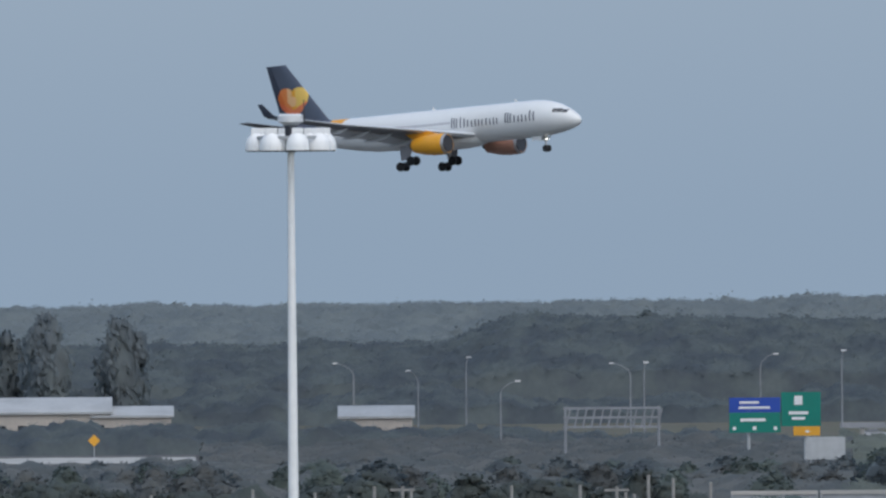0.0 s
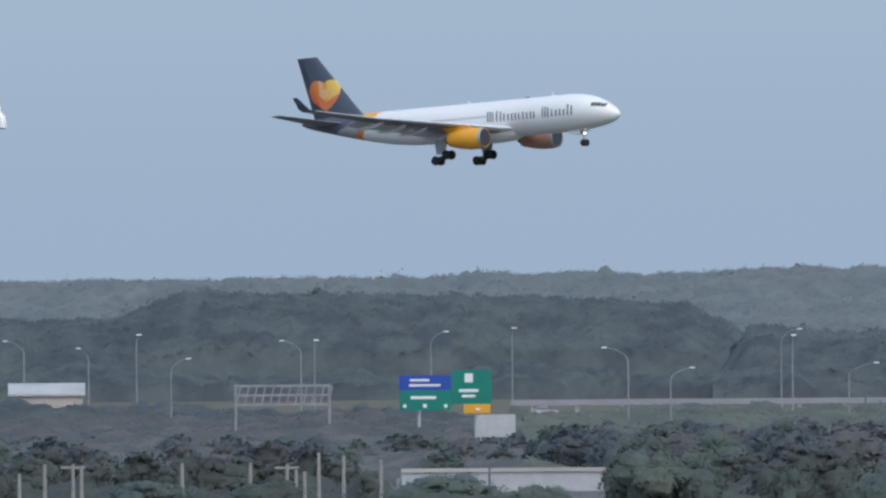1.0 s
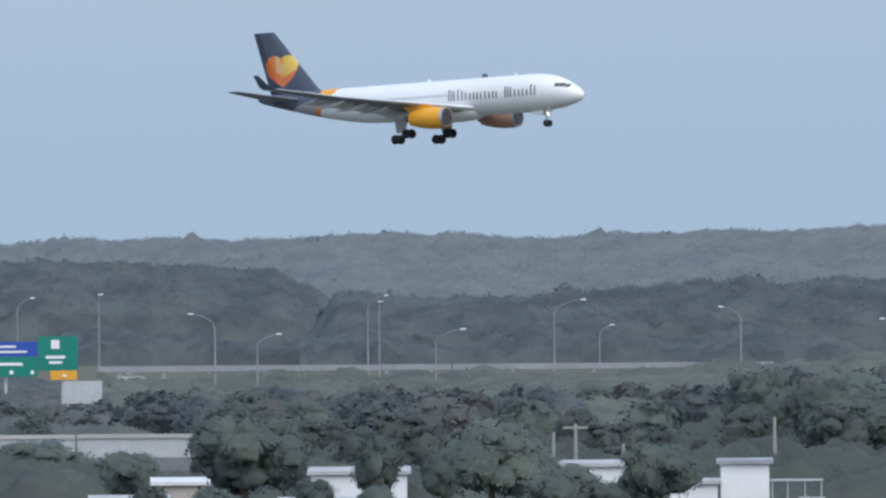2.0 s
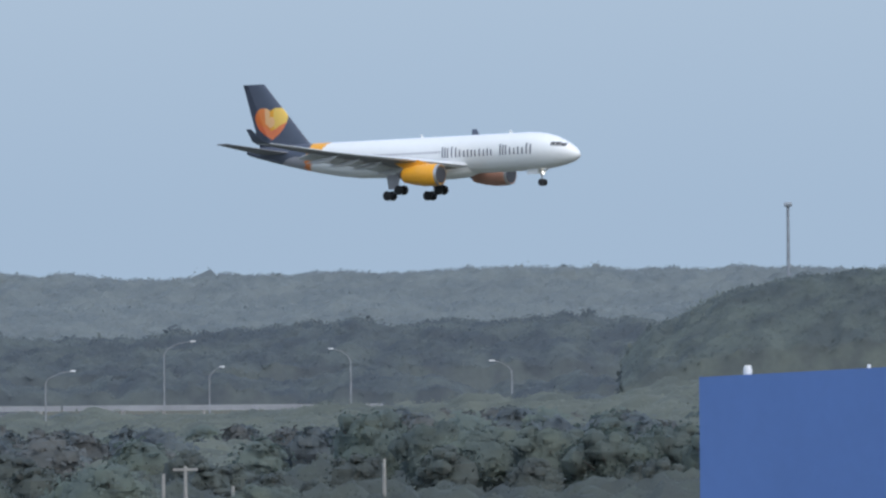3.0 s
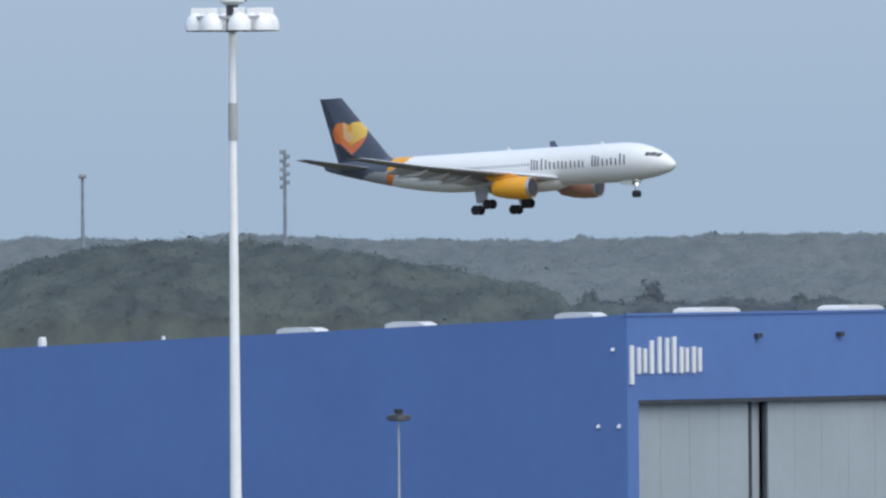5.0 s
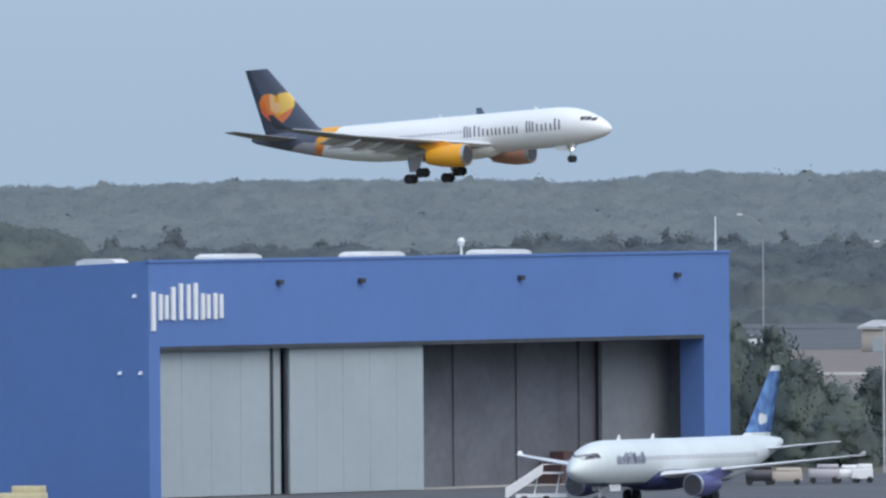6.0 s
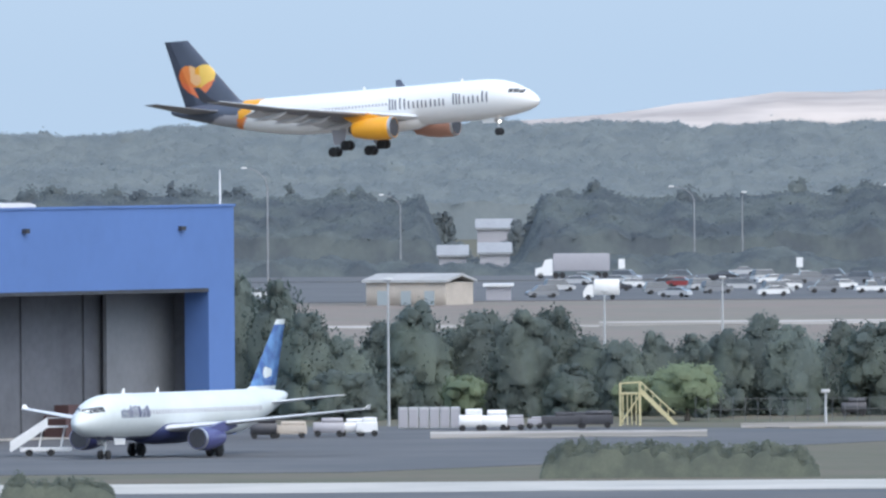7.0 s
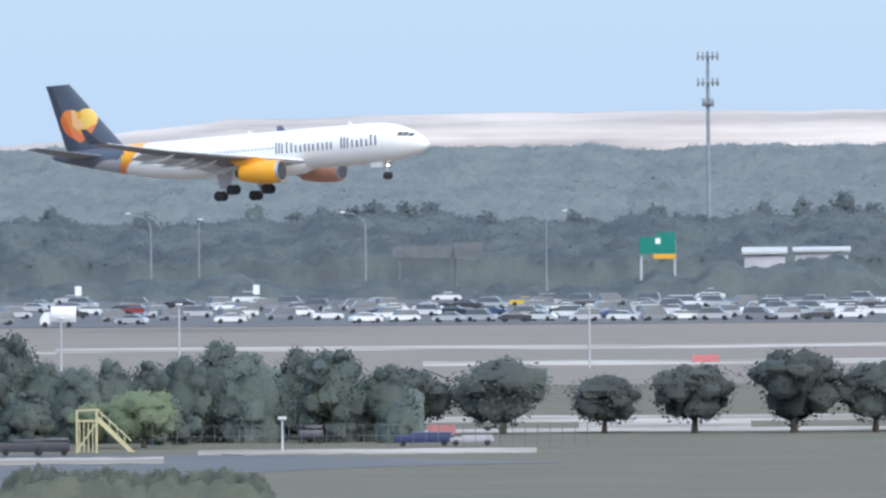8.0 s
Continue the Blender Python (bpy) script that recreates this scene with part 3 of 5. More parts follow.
# ---- single trees ----
def tree_model(name, seed, m, label, n=2800, size=0.16):
    """A round-headed oak on a bare forked trunk, 8.6 m wide and 7.2 m high."""
    rng = np.random.default_rng(seed)
    t = thing(name, (0, 0, 0), label, "tree")
    s = Shape()
    s.tube([(0, 0, 0), (0.05, 0, 1.2), (0.1, 0.05, 2.4), (0.05, 0.1, 4.5)], [0.32, 0.24, 0.2, 0.08], 8)
    for k in range(6):
        a = k * 1.05 + rng.uniform(0, 0.5)
        s.tube([(0.08, 0.03, 1.9 + 0.25 * k), (math.cos(a) * 1.4, math.sin(a) * 1.4, 3.2 + 0.25 * k), (math.cos(a) * 2.8, math.sin(a) * 2.8, 4.1 + 0.3 * k)], [0.13, 0.09, 0.03], 6)
    part("trunk", s, BARK, t, "grey-brown forked trunk")
    return leaved(rng, t, m, crown_of(rng, 7.2, 9.2, False, 30, 0.5), (0, 0, 3.2), n, size)


def leaved(rng, t, m, clumps, hub, n, size):
    """Give the tree t a crown of clumps."""
    c, r = clumps
    ob = new("crown", leaf_mesh("crown", [leafy(rng, c, r, np.tile(np.array(hub, float), (len(c), 1)), n, size)], m))
    ob.parent = t
    return t


def clone(ob, m):
    """A copy of a scaled model at m, by m's own scale."""
    k = ob.scale
    return copy_thing(ob, m @ Matrix.Diagonal((1 / k.x, 1 / k.y, 1 / k.z, 1)))


def bush_model(name, seed, m, label, n=2200, size=0.22, tall=False):
    """A bushy tree with leaves down to the ground, 8 m wide and 7 m high; tall: a narrower pointed head."""
    rng = np.random.default_rng(seed)
    t = thing(name, (0, 0, 0), label, "tree")
    part("trunk", Shape().tube([(0, 0, 0), (.1, 0, 2), (0, .1, 4)], [.3, .22, .1], 7), BARK, t)
    c, r = crown_of(rng, 7, 8, False, 16 if n < 1000 else 28, 0.06)
    if tall:
        pinch = np.clip(1.25 - 0.11 * c[:, 2:3], 0.4, 1.2)
        c = c * np.concatenate([pinch, pinch, np.ones_like(pinch)], 1)
    return leaved(rng, t, m, (c, r), (0, 0, 2.5), n, size)


def planted(models, spots, base):
    """Put the models, and copies of them, at the spots; base: the width and height of a model."""
    for i, (u, d, w, h) in enumerate(spots):
        m = pose(*spot(u, d), 0, 0, 67 * i) @ Matrix.Diagonal((w / base[0], w / base[0], h / base[1], 1))
        if i < len(models):
            models[i].matrix_basis = m
        else:
            clone(models[i % len(models)], m)


def sized(u, d, w, h, rz=0.0):
    return pose(*spot(u, d), 0, 0, rz) @ Matrix.Diagonal((w / 8.6, w / 8.6, h / 7.2, 1))


oaks = [tree_model("tree", 31 + k, LEAF_NEAR, "round dark green oak with a bare trunk") for k in range(3)]
row = [(6040, 2074, 8.6, 7.8), (6220, 2077, 6.6, 6.1), (6380, 2074, 7.6, 7.2), (6556, 2072, 8.6, 8.6), (6700, 2074, 7.4, 7.4),
       (6850, 2072, 8.5, 7), (7010, 2074, 8, 6.5), (5880, 2075, 8, 7)]
for i, (u, d, w, h) in enumerate(row):
    if i < 3:
        oaks[i].matrix_basis = sized(u, d, w * 1.24, h * 0.95, 40 * i)
        tagged(oaks[i], group="row of trees by the road")
    else:
        clone(oaks[i % 3], sized(u, d, w * 1.24, h * 0.95, 77 * i))
# oaks between the white yard buildings
yard_oaks = [tagged(tree_model("tree", 36 + k, LEAF_OAK, "broad dark green oak among the yard buildings"), group="yard oaks") for k in range(2)]
yard_oaks[0].matrix_basis, yard_oaks[1].matrix_basis = sized(-1000, 2205, 9, 6), sized(-470, 2195, 8, 5.4)
for i, (u, d, w, h) in enumerate(((-900, 2200, 9, 6), (-640, 2190, 8, 5), (-330, 2200, 9, 6), (60, 2200, 10, 5.5), (270, 2190, 9, 5.6), (580, 2180, 13, 6.2), (760, 2110, 8, 6), (960, 2060, 13, 10), (1030, 2110, 6, 8.6),
                                  (1197, 2070, 5.4, 7.8), (1310, 2080, 5, 6.2), (1395, 2050, 11, 9.2), (1490, 2065, 5, 6), (1655, 2080, 4.6, 4.4), (790, 1975, 4.4, 4.6), (1085, 1972, 5, 5), (1195, 1978, 4, 4.4), (1525, 1990, 8, 6), (1695, 2060, 8.5, 7.2), (1600, 1985, 5, 4.4), (900, 1980, 5, 4.2), (1880, 2400, 11, 11), (1985, 2380, 10, 10),
                                  (2080, 2350, 12, 9.6), (2200, 2340, 12, 9.8), (2300, 2330, 11, 9.4), (2410, 2340, 12, 10), (2490, 2330, 9, 9))):
    tagged(clone(yard_oaks[i % 2], sized(u, d, w, h, 63 * i)), "broad dark green oak among the yard buildings", group="yard oaks")
light = tree_model("tree", 41, LEAF_LIGHT, "light green bushy tree behind the yellow stairs", 2200)
light.matrix_basis = sized(5405, 2010, 7.6, 5.6)
clone(light, sized(5312, 2012, 4.6, 4.4, 90))
clone(light, sized(5010, 2012, 5, 4.6, 200))


def hedge(u, d, w, h, dep, seed, label):
    half = w / 2 / d * F
    ob = canopy("hedge", u - half, u + half, d - dep / 2, d + dep / 2, prof([(u - half, h * 0.1), (u - half * 0.95, h * 0.6), (u - half * 0.84, h), (u + half * 0.8, h * 0.95), (u + half * 0.94, h * 0.6), (u + half, h * 0.1)], 0.1, 0.035, seed), LEAF_HEDGE, label,
                cell=0.8, relief=0.5, grid=0.2, plates=60, size=0.1, front=0.62, seed=seed, fuzz=0.35)
    return tagged(ob, label, "hedge", "", "stuff")


hedge(5391, 1735, 22.5, 2.5, 4, 51, "clipped low green hedge on the grass")
hedge(4290, 1650, 9, 1.6, 3, 53, "low green bush beside the taxiway")

# bushy oaks behind the apron
pick = random.Random(8)
spots, u = [], 4555
while u < 5900:
    h = BACK(u) * pick.uniform(1.0, 1.16)
    spots.append((u, 2042 + pick.uniform(-6, 10), min(h * 0.85, 8.5) * pick.uniform(0.85, 1.15), h))
    if h > 6 and pick.random() < 0.5:
        spots.append((u + pick.uniform(20, 50), 2028 + pick.uniform(-4, 4), h * 0.6, h * pick.uniform(0.45, 0.65)))
    u += pick.uniform(50, 95)
planted([tagged(bush_model("oak", 61 + k, LEAF_OAK, "bushy dark green oak behind the apron", 4400, 0.14, k > 0), group="oaks behind the apron") for k in range(4)], spots, (8, 7))
# shrubs and small trees on the rough ground by the highway
spots = []
for k in range(380):
    u = pick.uniform(720, 2520) if k % 5 < 3 else pick.uniform(-1250, 720)
    d = pick.uniform(2520, 3200) if u > 720 else pick.uniform(2520, 2960 if u > -440 else 2860)
    h = (33 - (375 if u > 720 else 395) * d / F) * pick.uniform(0.5, 1.0) + (2.2 if u > 1900 else 0)
    h = max(min(h, 8.5), 1.6)
    spots.append((u, d, h * pick.uniform(1.0, 1.7), h))
planted([tagged(bush_model("shrub", 71 + k, (LEAF_SCRUB, LEAF_OAK, LEAF_MID)[k], ("pale grey-green shrub", "dark green shrub", "grey-green small tree")[k] + " on rough ground", 900, 0.34), group="shrubs on rough ground") for k in range(3)], spots, (8, 7))

# clumps of oak between the posts, nearer than the scrub
spots, u = [], -1250
while u < 2520:
    big_one = u > 1850
    h = pick.uniform(4.0, 6.4) + (2.2 if big_one else 0)
    if not (480 < u < 880):
        spots.append((u, pick.uniform(2290, 2470), h * pick.uniform(1.0, 1.5), h))
    elif pick.random() < 0.4:
        spots.append((u, 2240, pick.uniform(4, 7), pick.uniform(2.4, 3.6)))
    u += pick.uniform(25, 85)
planted([tagged(bush_model("oak", 81 + k, LEAF_NEAR, "bushy oak in a thicket near the posts", 1500, 0.22), group="thicket oaks") for k in range(2)], spots, (8, 7))

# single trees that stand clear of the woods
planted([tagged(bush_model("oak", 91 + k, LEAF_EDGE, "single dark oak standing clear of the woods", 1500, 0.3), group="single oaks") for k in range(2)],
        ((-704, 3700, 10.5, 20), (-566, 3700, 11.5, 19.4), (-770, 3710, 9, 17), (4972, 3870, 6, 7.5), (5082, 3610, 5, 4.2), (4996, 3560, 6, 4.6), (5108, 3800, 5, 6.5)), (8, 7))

# ---- sand hill ----
s = Shape()
us = [4550 + 60 * i for i in range(52)]
rings = []
for i, u in enumerate(us):
    h = float(np.interp(u, [4550, 4900, 5050, 5250, 5420, 5620, 6000, 7610], [15, 16, 20.5, 22, 25, 27, 28, 28.5])) + 0.8 * noise.noise((u * 0.008, 1, 1))
    ring = [spot(u, 4800, 0), spot(u, 4805, 18), spot(u, 4830, h - 2.5 + noise.noise((u * 0.01, 4, 1))), spot(u, 4850, h - 1.6), spot(u, 4880, h), spot(u, 4930, h), spot(u, 4940, 0)]
    rings.append(ring)
s.ring_loft(rings)
solid("sand_hill", s, SAND, "long pale sand hill on the horizon", "hill", smooth=60)


# ---- hangar ----
HC = spot(3577, 1880)                 # corner between the door front and the long side
E1 = Vector((0.59, 0.807, 0))         # along the door front
E2 = Vector((-0.807, 0.59, 0))        # along the long side, away from the front
HL, HS, HZ, HZ2, OPEN_Z = 91.0, 69.0, 20.75, 17.9, 13.3


def hp(a, b, z):
    return HC + E1 * a + E2 * b + Vector((0, 0, z))


def slab(s, a0, a1, b0, b1, z0, z1, k=0):
    return s.ring_loft([[hp(a0, b0, z), hp(a1, b0, z), hp(a1, b1, z), hp(a0, b1, z)] for z in (z0, z1)], True, k)


hangar = thing("hangar", (0, 0, 0), "large blue steel aircraft hangar with half-open grey sliding doors", "hangar")
s = Shape()
slab(s, 1.7, HL, 0, 1.6, OPEN_Z, HZ)
part("fascia", s, BLUE, hangar)
s = Shape()
slab(s, 0, 1.7, 0, 1.6, 0, HZ)
part("pier", s, BLUE, hangar)
s = Shape()
slab(s, HL - 4.2, HL, 0, 1.6, 0, OPEN_Z)
slab(s, HL - 4.2, HL - 3.9, 1.6, 2.6, 0, OPEN_Z)
part("pier", s, BLUE, hangar)
s = Shape()
s.ring_loft([[hp(0, b, 0), hp(1.2, b, 0), hp(1.2, b, z), hp(0, b, z)] for b, z in ((1.6, HZ - 0.07), (HS, HZ2))])
part("wall", s, BLUE, hangar)
s = Shape()
s.ring_loft([[hp(HL - 1.2, b, 0), hp(HL, b, 0), hp(HL, b, z), hp(HL - 1.2, b, z)] for b, z in ((1.6, HZ - 0.07), (HS, HZ2))])
part("wall", s, BLUE, hangar)
s = Shape()
slab(s, 1.2, HL - 1.2, HS - 1.2, HS, 0, HZ2 - 0.1)
part("wall", s, BLUE, hangar)
# Added sheets near the opening, dark in place of the deep hangar's shade.
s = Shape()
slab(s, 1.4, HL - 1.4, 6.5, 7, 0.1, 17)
part("shade_sheet", s, SHADE_IN, hangar, "dark grey sheet standing in for the shaded inside")
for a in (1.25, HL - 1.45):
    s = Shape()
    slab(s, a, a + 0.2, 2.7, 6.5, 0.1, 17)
    part("shade_sheet", s, SHADE_IN, hangar, "dark grey sheet standing in for the shaded inside")
s = Shape()
s.ring_loft([[hp(1.2, b, z - 0.9), hp(HL - 1.2, b, z - 0.9), hp(HL - 1.2, b, z - 0.4), hp(1.2, b, z - 0.4)] for b, z in ((1.6, HZ), (HS - 1.2, HZ2))])
part("roof", s, ROOF_GREY, hangar, "grey sheet roof")
s = Shape()
slab(s, -0.15, HL + 0.15, -0.12, 0.3, HZ - 0.1, HZ + 0.12)
part("coping", s, BLUE, hangar)
s = Shape()
slab(s, 1.7, HL - 4.2, -0.05, 0.3, OPEN_Z - 0.35, OPEN_Z - 0.01)
part("door_track", s, SEAM, hangar, "dark door track over the opening")
# grey sliding doors on two tracks
for a0, a1, b in ((1.75, 19.6, 0.9), (19.9, 21.7, 1.25), (22.2, 42.9, 0.6)):
    s = Shape()
    slab(s, a0, a1, b, b + 0.35, 0.12, OPEN_Z - 0.36)
    d = part("door", s, DOOR_GREY, hangar, "pale grey sliding door leaf")
    n = max(int((a1 - a0) / 3.6), 1)
    for i in range(n + 1):
        x = a0 + (a1 - a0) * i / n
        s = Shape()
        slab(s, max(x - 0.05, a0), min(x + 0.05, a1), b - 0.03, b, 0.14, OPEN_Z - 0.4)
        part("rib", s, DOOR_GREY, d)
for a in (19.75, 21.95):
    s = Shape()
    slab(s, a - 0.14, a + 0.2, 0.75, 0.95, 0.1, OPEN_Z - 0.36)
    part("seam", s, SEAM, hangar, "dark rubber seal between the doors")
s = Shape()
slab(s, 1.2, HL - 1.2, 1.8, HS - 1.3, 0.05, 0.12)
part("floor", s, CONCRETE, hangar, "concrete hangar floor")
# inside: frames, upper gallery, a pushed-back door leaf with shade in its grey
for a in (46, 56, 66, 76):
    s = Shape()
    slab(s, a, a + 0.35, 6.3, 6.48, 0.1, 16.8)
    part("column", s, SHADE_IN, hangar)
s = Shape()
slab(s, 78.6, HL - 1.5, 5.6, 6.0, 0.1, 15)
part("door", s, DOOR_SHADED, hangar, "door leaf pushed back inside, shade put into its grey")
for a, b, w, h in ((69, 3.6, 5, 3.0),):
    s = Shape()
    slab(s, a, a + w, b, b + 2.4, 0.12, h * 0.7)
    slab(s, a + w * 0.2, a + w * 0.7, b + 0.4, b + 1.9, h * 0.7, h)
    tagged(solid("dock_stand", s, RED_IN, "dull red maintenance dock standing in the hangar", "dock stand", "", "thing"))
# roof details
for a in (15.2, 37.4, 57.3):
    s = Shape()
    s.ring_loft([[hp(a + x, b, HZ + z) for x, z in ((0, -0.9), (0.4, 0.3), (1.2, 0.5), (5.4, 0.5), (6.3, 0.3), (6.7, -0.9))] for b in (3, 6)])
    part("skylight", s, ROOF_WHITE, hangar, "low white roof skylight")
for b in (4.7, 23, 34.8):
    zz = HZ + (HZ2 - HZ) * b / HS
    s = Shape()
    s.ring_loft([[hp(a, b + x, zz + z) for x, z in ((0, -0.9), (0.3, 0.2), (0.9, 0.4), (3.6, 0.4), (4.4, 0.2), (4.7, -0.9))] for a in (2, 4)])
    part("skylight", s, ROOF_WHITE, hangar, "low white roof skylight")
for b, z in ((2.9, 10.9), (0.7, 10.9), (1.3, 17.6)):
    s = Shape()
    s.ring_loft([[hp(-0.3, b, z), hp(0, b, z), hp(0, b + 0.25, z), hp(-0.3, b + 0.25, z)], [hp(-0.2, b, z + 0.25), hp(0, b, z + 0.3), hp(0, b + 0.25, z + 0.3), hp(-0.2, b + 0.25, z + 0.25)]])
    part("wall_lamp", s, WHITE, hangar, "small white wall lamp")
for b, r in ((50.8, 0.18), (64.2, 0.42)):
    zz = HZ + (HZ2 - HZ) * b / HS
    s = Shape()
    s.tube([hp(0.8, b, zz - 0.3), hp(0.8, b, zz + r), hp(0.8, b, zz + r * 2.0)], [r * 0.8, r, r * 0.7], 10)
    part("vent", s, ROOF_WHITE, hangar, "white roof vent")
s = Shape()
s.tube([hp(54, 4, HZ - 0.4), hp(54, 4, HZ + 1.1)], [0.12, 0.1], 8)
s.tube([hp(54, 4, HZ + 0.9), hp(54, 4, HZ + 1.3), hp(54, 4, HZ + 1.6)], [0.25, 0.36, 0.2], 10)
part("antenna", s, WHITE, hangar, "white dish antenna")
s = Shape()
s.tube([hp(HL - 0.7, 1, HZ), hp(HL - 0.7, 1, HZ + 3.2)], [0.1, 0.05], 6)
part("antenna", s, WHITE, hangar, "thin white whip antenna")
for a in (19.4, 32, 57, 82):
    s = Shape()
    slab(s, a, a + 0.7, -0.4, 0, HZ - 2.2, HZ - 1.8)
    part("floodlight", s, DARK_METAL, hangar, "small dark floodlight")
# the sign: plain white strokes in letter-sized blocks
def stroke(a0, a1, z0, z1):
    s = Shape()
    slab(s, a0, a1, -0.22, -0.02, z0, z1)
    part("sign_stroke", s, WHITE, hangar, "white sign stroke")


for a0, a1, z0, z1 in ((0.3, 0.8, 14.7, 18.1), (6.7, 7.2, 15.6, 18.8), (3.3, 3.8, 15.6, 18.5)):
    stroke(a0, a1, z0, z1)
for a0, a1, z1 in ((1.4, 2.75, 17.9), (4.5, 6.1, 18.8), (7.8, 9.1, 17.9), (9.7, 11.05, 17.9)):
    stroke(a0, a0 + 0.45, 15.6, z1)
    stroke(a1 - 0.45, a1, 15.7, z1 - 0.1)
annex = thing("annex", (0, 0, 0), "low blue steel lean-to beside the hangar", "building")
s = Shape()
slab(s, 0.5, 20, HS + 0.05, HS + 9.5, 0, 5.6)
part("wall", s, BLUE, annex)
s = Shape()
slab(s, 0.3, 20.2, HS + 0.05, HS + 9.7, 5.6, 5.9)
part("roof", s, ROOF_WHITE, annex)


# ---- airliners ----
def airliner(name, label, R, L, look_, spec):
    """An airliner with its nose at the origin, flying along +x. R: body radius, L: length."""
    top = thing(name, (0, 0, 0), label, "airplane")
    X = lambda s, y, z: (-s, -y, z)
    nose = [(0, .02, -.29), (.05, .12, -.285), (.14, .235, -.27), (.3, .36, -.245), (.6, .52, -.19), (1.0, .675, -.13), (1.4, .80, -.075), (1.9, .905, -.03), (2.4, .965, -.01), (3.0, 1, 0)]
    tail = [(0, 1, 0), (.15, .975, .025), (.3, .905, .1), (.45, .795, .21), (.6, .655, .34), (.75, .49, .475), (.87, .34, .58), (.95, .225, .65), (.985, .15, .68), (1, .09, .69)]
    t0 = spec["tail"]
    st = [(a * R, b * R, c * R) for a, b, c in nose] + [(t0 + a * (L - t0), b * R, c * R) for a, b, c in tail]
    ss, rr, zz = (np.array(q) for q in zip(*st))
    n, fine = 56, []
    for a, b in zip(ss[:-1], ss[1:]):
        fine += list(np.linspace(a, b, max(int((b - a) / (R * 0.12)), 1), endpoint=False))
    fine.append(ss[-1])
    rad = lambda q: float(np.interp(q, ss, rr))
    mid = lambda q: float(np.interp(q, ss, zz))
    ring = lambda q: [Vector(X(q, rad(q) * math.sin(2 * math.pi * j / n), mid(q) + rad(q) * math.cos(2 * math.pi * j / n))) for j in range(n)]
    body = part("fuselage", Shape().ring_loft([ring(q) for q in fine], True, 0, lambda c: look_["body"](-c.x, -c.y, c.z)), look_["mats"], top, look_["body_label"])

    def skin(s0, s1, z0, z1, side, off=0.03):
        """A plate on the body's side between two stations and heights."""
        sh, rows_ = Shape(), []
        for q in np.linspace(s0, s1, max(2, int((s1 - s0) / 0.6) + 2)):
            r, m = rad(q) + off, mid(q)
            rows_.append([X(q, side * math.sqrt(max(r * r - (z - m) ** 2, 0.01)), z) for z in np.linspace(z0, z1, 5)] +
                         [X(q, side * math.sqrt(max((r - 0.06) ** 2 - (z - m) ** 2, 0.005)), z) for z in np.linspace(z1, z0, 5)])
        return sh.ring_loft(rows_)

    # cabin windows, cockpit panes, lettering bars
    for side in (1, -1):
        w = Shape()
        q = spec["win"][0]
        while q < spec["win"][1]:
            a = skin(q, q + 0.27, R * 0.1, R * 0.1 + 0.38, side, 0.015)
            o = len(w.v)
            w.v += a.v
            w.f += [tuple(i + o for i in f) for f in a.f]
            w.k += a.k
            q += 0.53
        tagged(part("window_strip", w, AIR_MID, body, "row of small grey cabin windows"), kind="stuff")
        for s0, s1, a, b in spec["cockpit"]:
            part("cockpit_window", skin(s0 * R, s1 * R, a * R, b * R, side, 0.02), WINDOW, body, "dark cockpit window")
    for s0, s1, a, b in spec["letters"]:
        for side in (1, -1):
            part("lettering_bar", skin(s0, s1, a, b, side), look_["letter"], body, "dark lettering bar on the side")

    def panel(secs, pick=None, mats_=None, nm="wing", lab=""):
        """A lofted lifting surface; secs: (station of its leading edge, y, z, chord, thickness, twist, across)."""
        rings_ = []
        for le, y, z, c, th, ax in secs:
            prof_ = []
            for t in (0, .03, .1, .22, .4, .6, .8, 1):
                prof_.append((t, th * c * 2.6 * (math.sqrt(t) * 0.6 - 0.5 * t - 0.1 * t ** 3) + 0.004))
            pts = [(t, h) for t, h in prof_] + [(t, -h * 0.75) for t, h in reversed(prof_[1:-1])]
            rings_.append([X(le + t * c, y + (h if ax else 0), z + (0 if ax else h)) for t, h in pts])
        return part(nm, Shape().ring_loft([[Vector(p) for p in r] for r in rings_], True, 0, pick), mats_ or WING_SHADED, top, lab)

    te = lambda y: float(np.interp(y, [w[1] for w in spec["wing"]], [w[0] + w[3] for w in spec["wing"]]))
    wz = lambda y: float(np.interp(y, [w[1] for w in spec["wing"]], [w[2] for w in spec["wing"]]))
    le_ = lambda y: float(np.interp(y, [w[1] for w in spec["wing"]], [w[0] for w in spec["wing"]]))
    # 0: underside, with its shade in the colour; 1: pale top and leading edge
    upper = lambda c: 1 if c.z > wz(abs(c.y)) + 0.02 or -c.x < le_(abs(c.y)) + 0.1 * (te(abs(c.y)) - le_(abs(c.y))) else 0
    for side in (1, -1):
        W = [(le, side * y, z, c, th, 0) for le, y, z, c, th in spec["wing"]]
        wing = panel(W, upper, [look_.get("wing", WING_SHADED), WING_WHITE], "wing", "long swept grey wing with a pale top and leading edge")
        panel([(le, side * y, z, c, th, 1) for le, y, z, c, th in spec["winglet"]], None, look_["tip"], "winglet", "small upturned winglet")
        panel([(le, side * y, z, c, th, 0) for le, y, z, c, th in spec["stab"]], None, look_.get("wing", WING_SHADED), "tailplane", "grey tailplane")
        # flaps hang behind the trailing edge
        for y0, y1 in spec["flaps"]:
            fc, drop = spec["flap"]
            sh = Shape().ring_loft([[X(te(y) - 0.3 * fc + a, side * y, wz(y) + b) for a, b in ((0, 0.05), (fc * 0.5, -drop * 0.35), (fc, -drop), (fc * 0.45, -drop * 0.55), (0, -0.25))] for y in (y0, y1)])
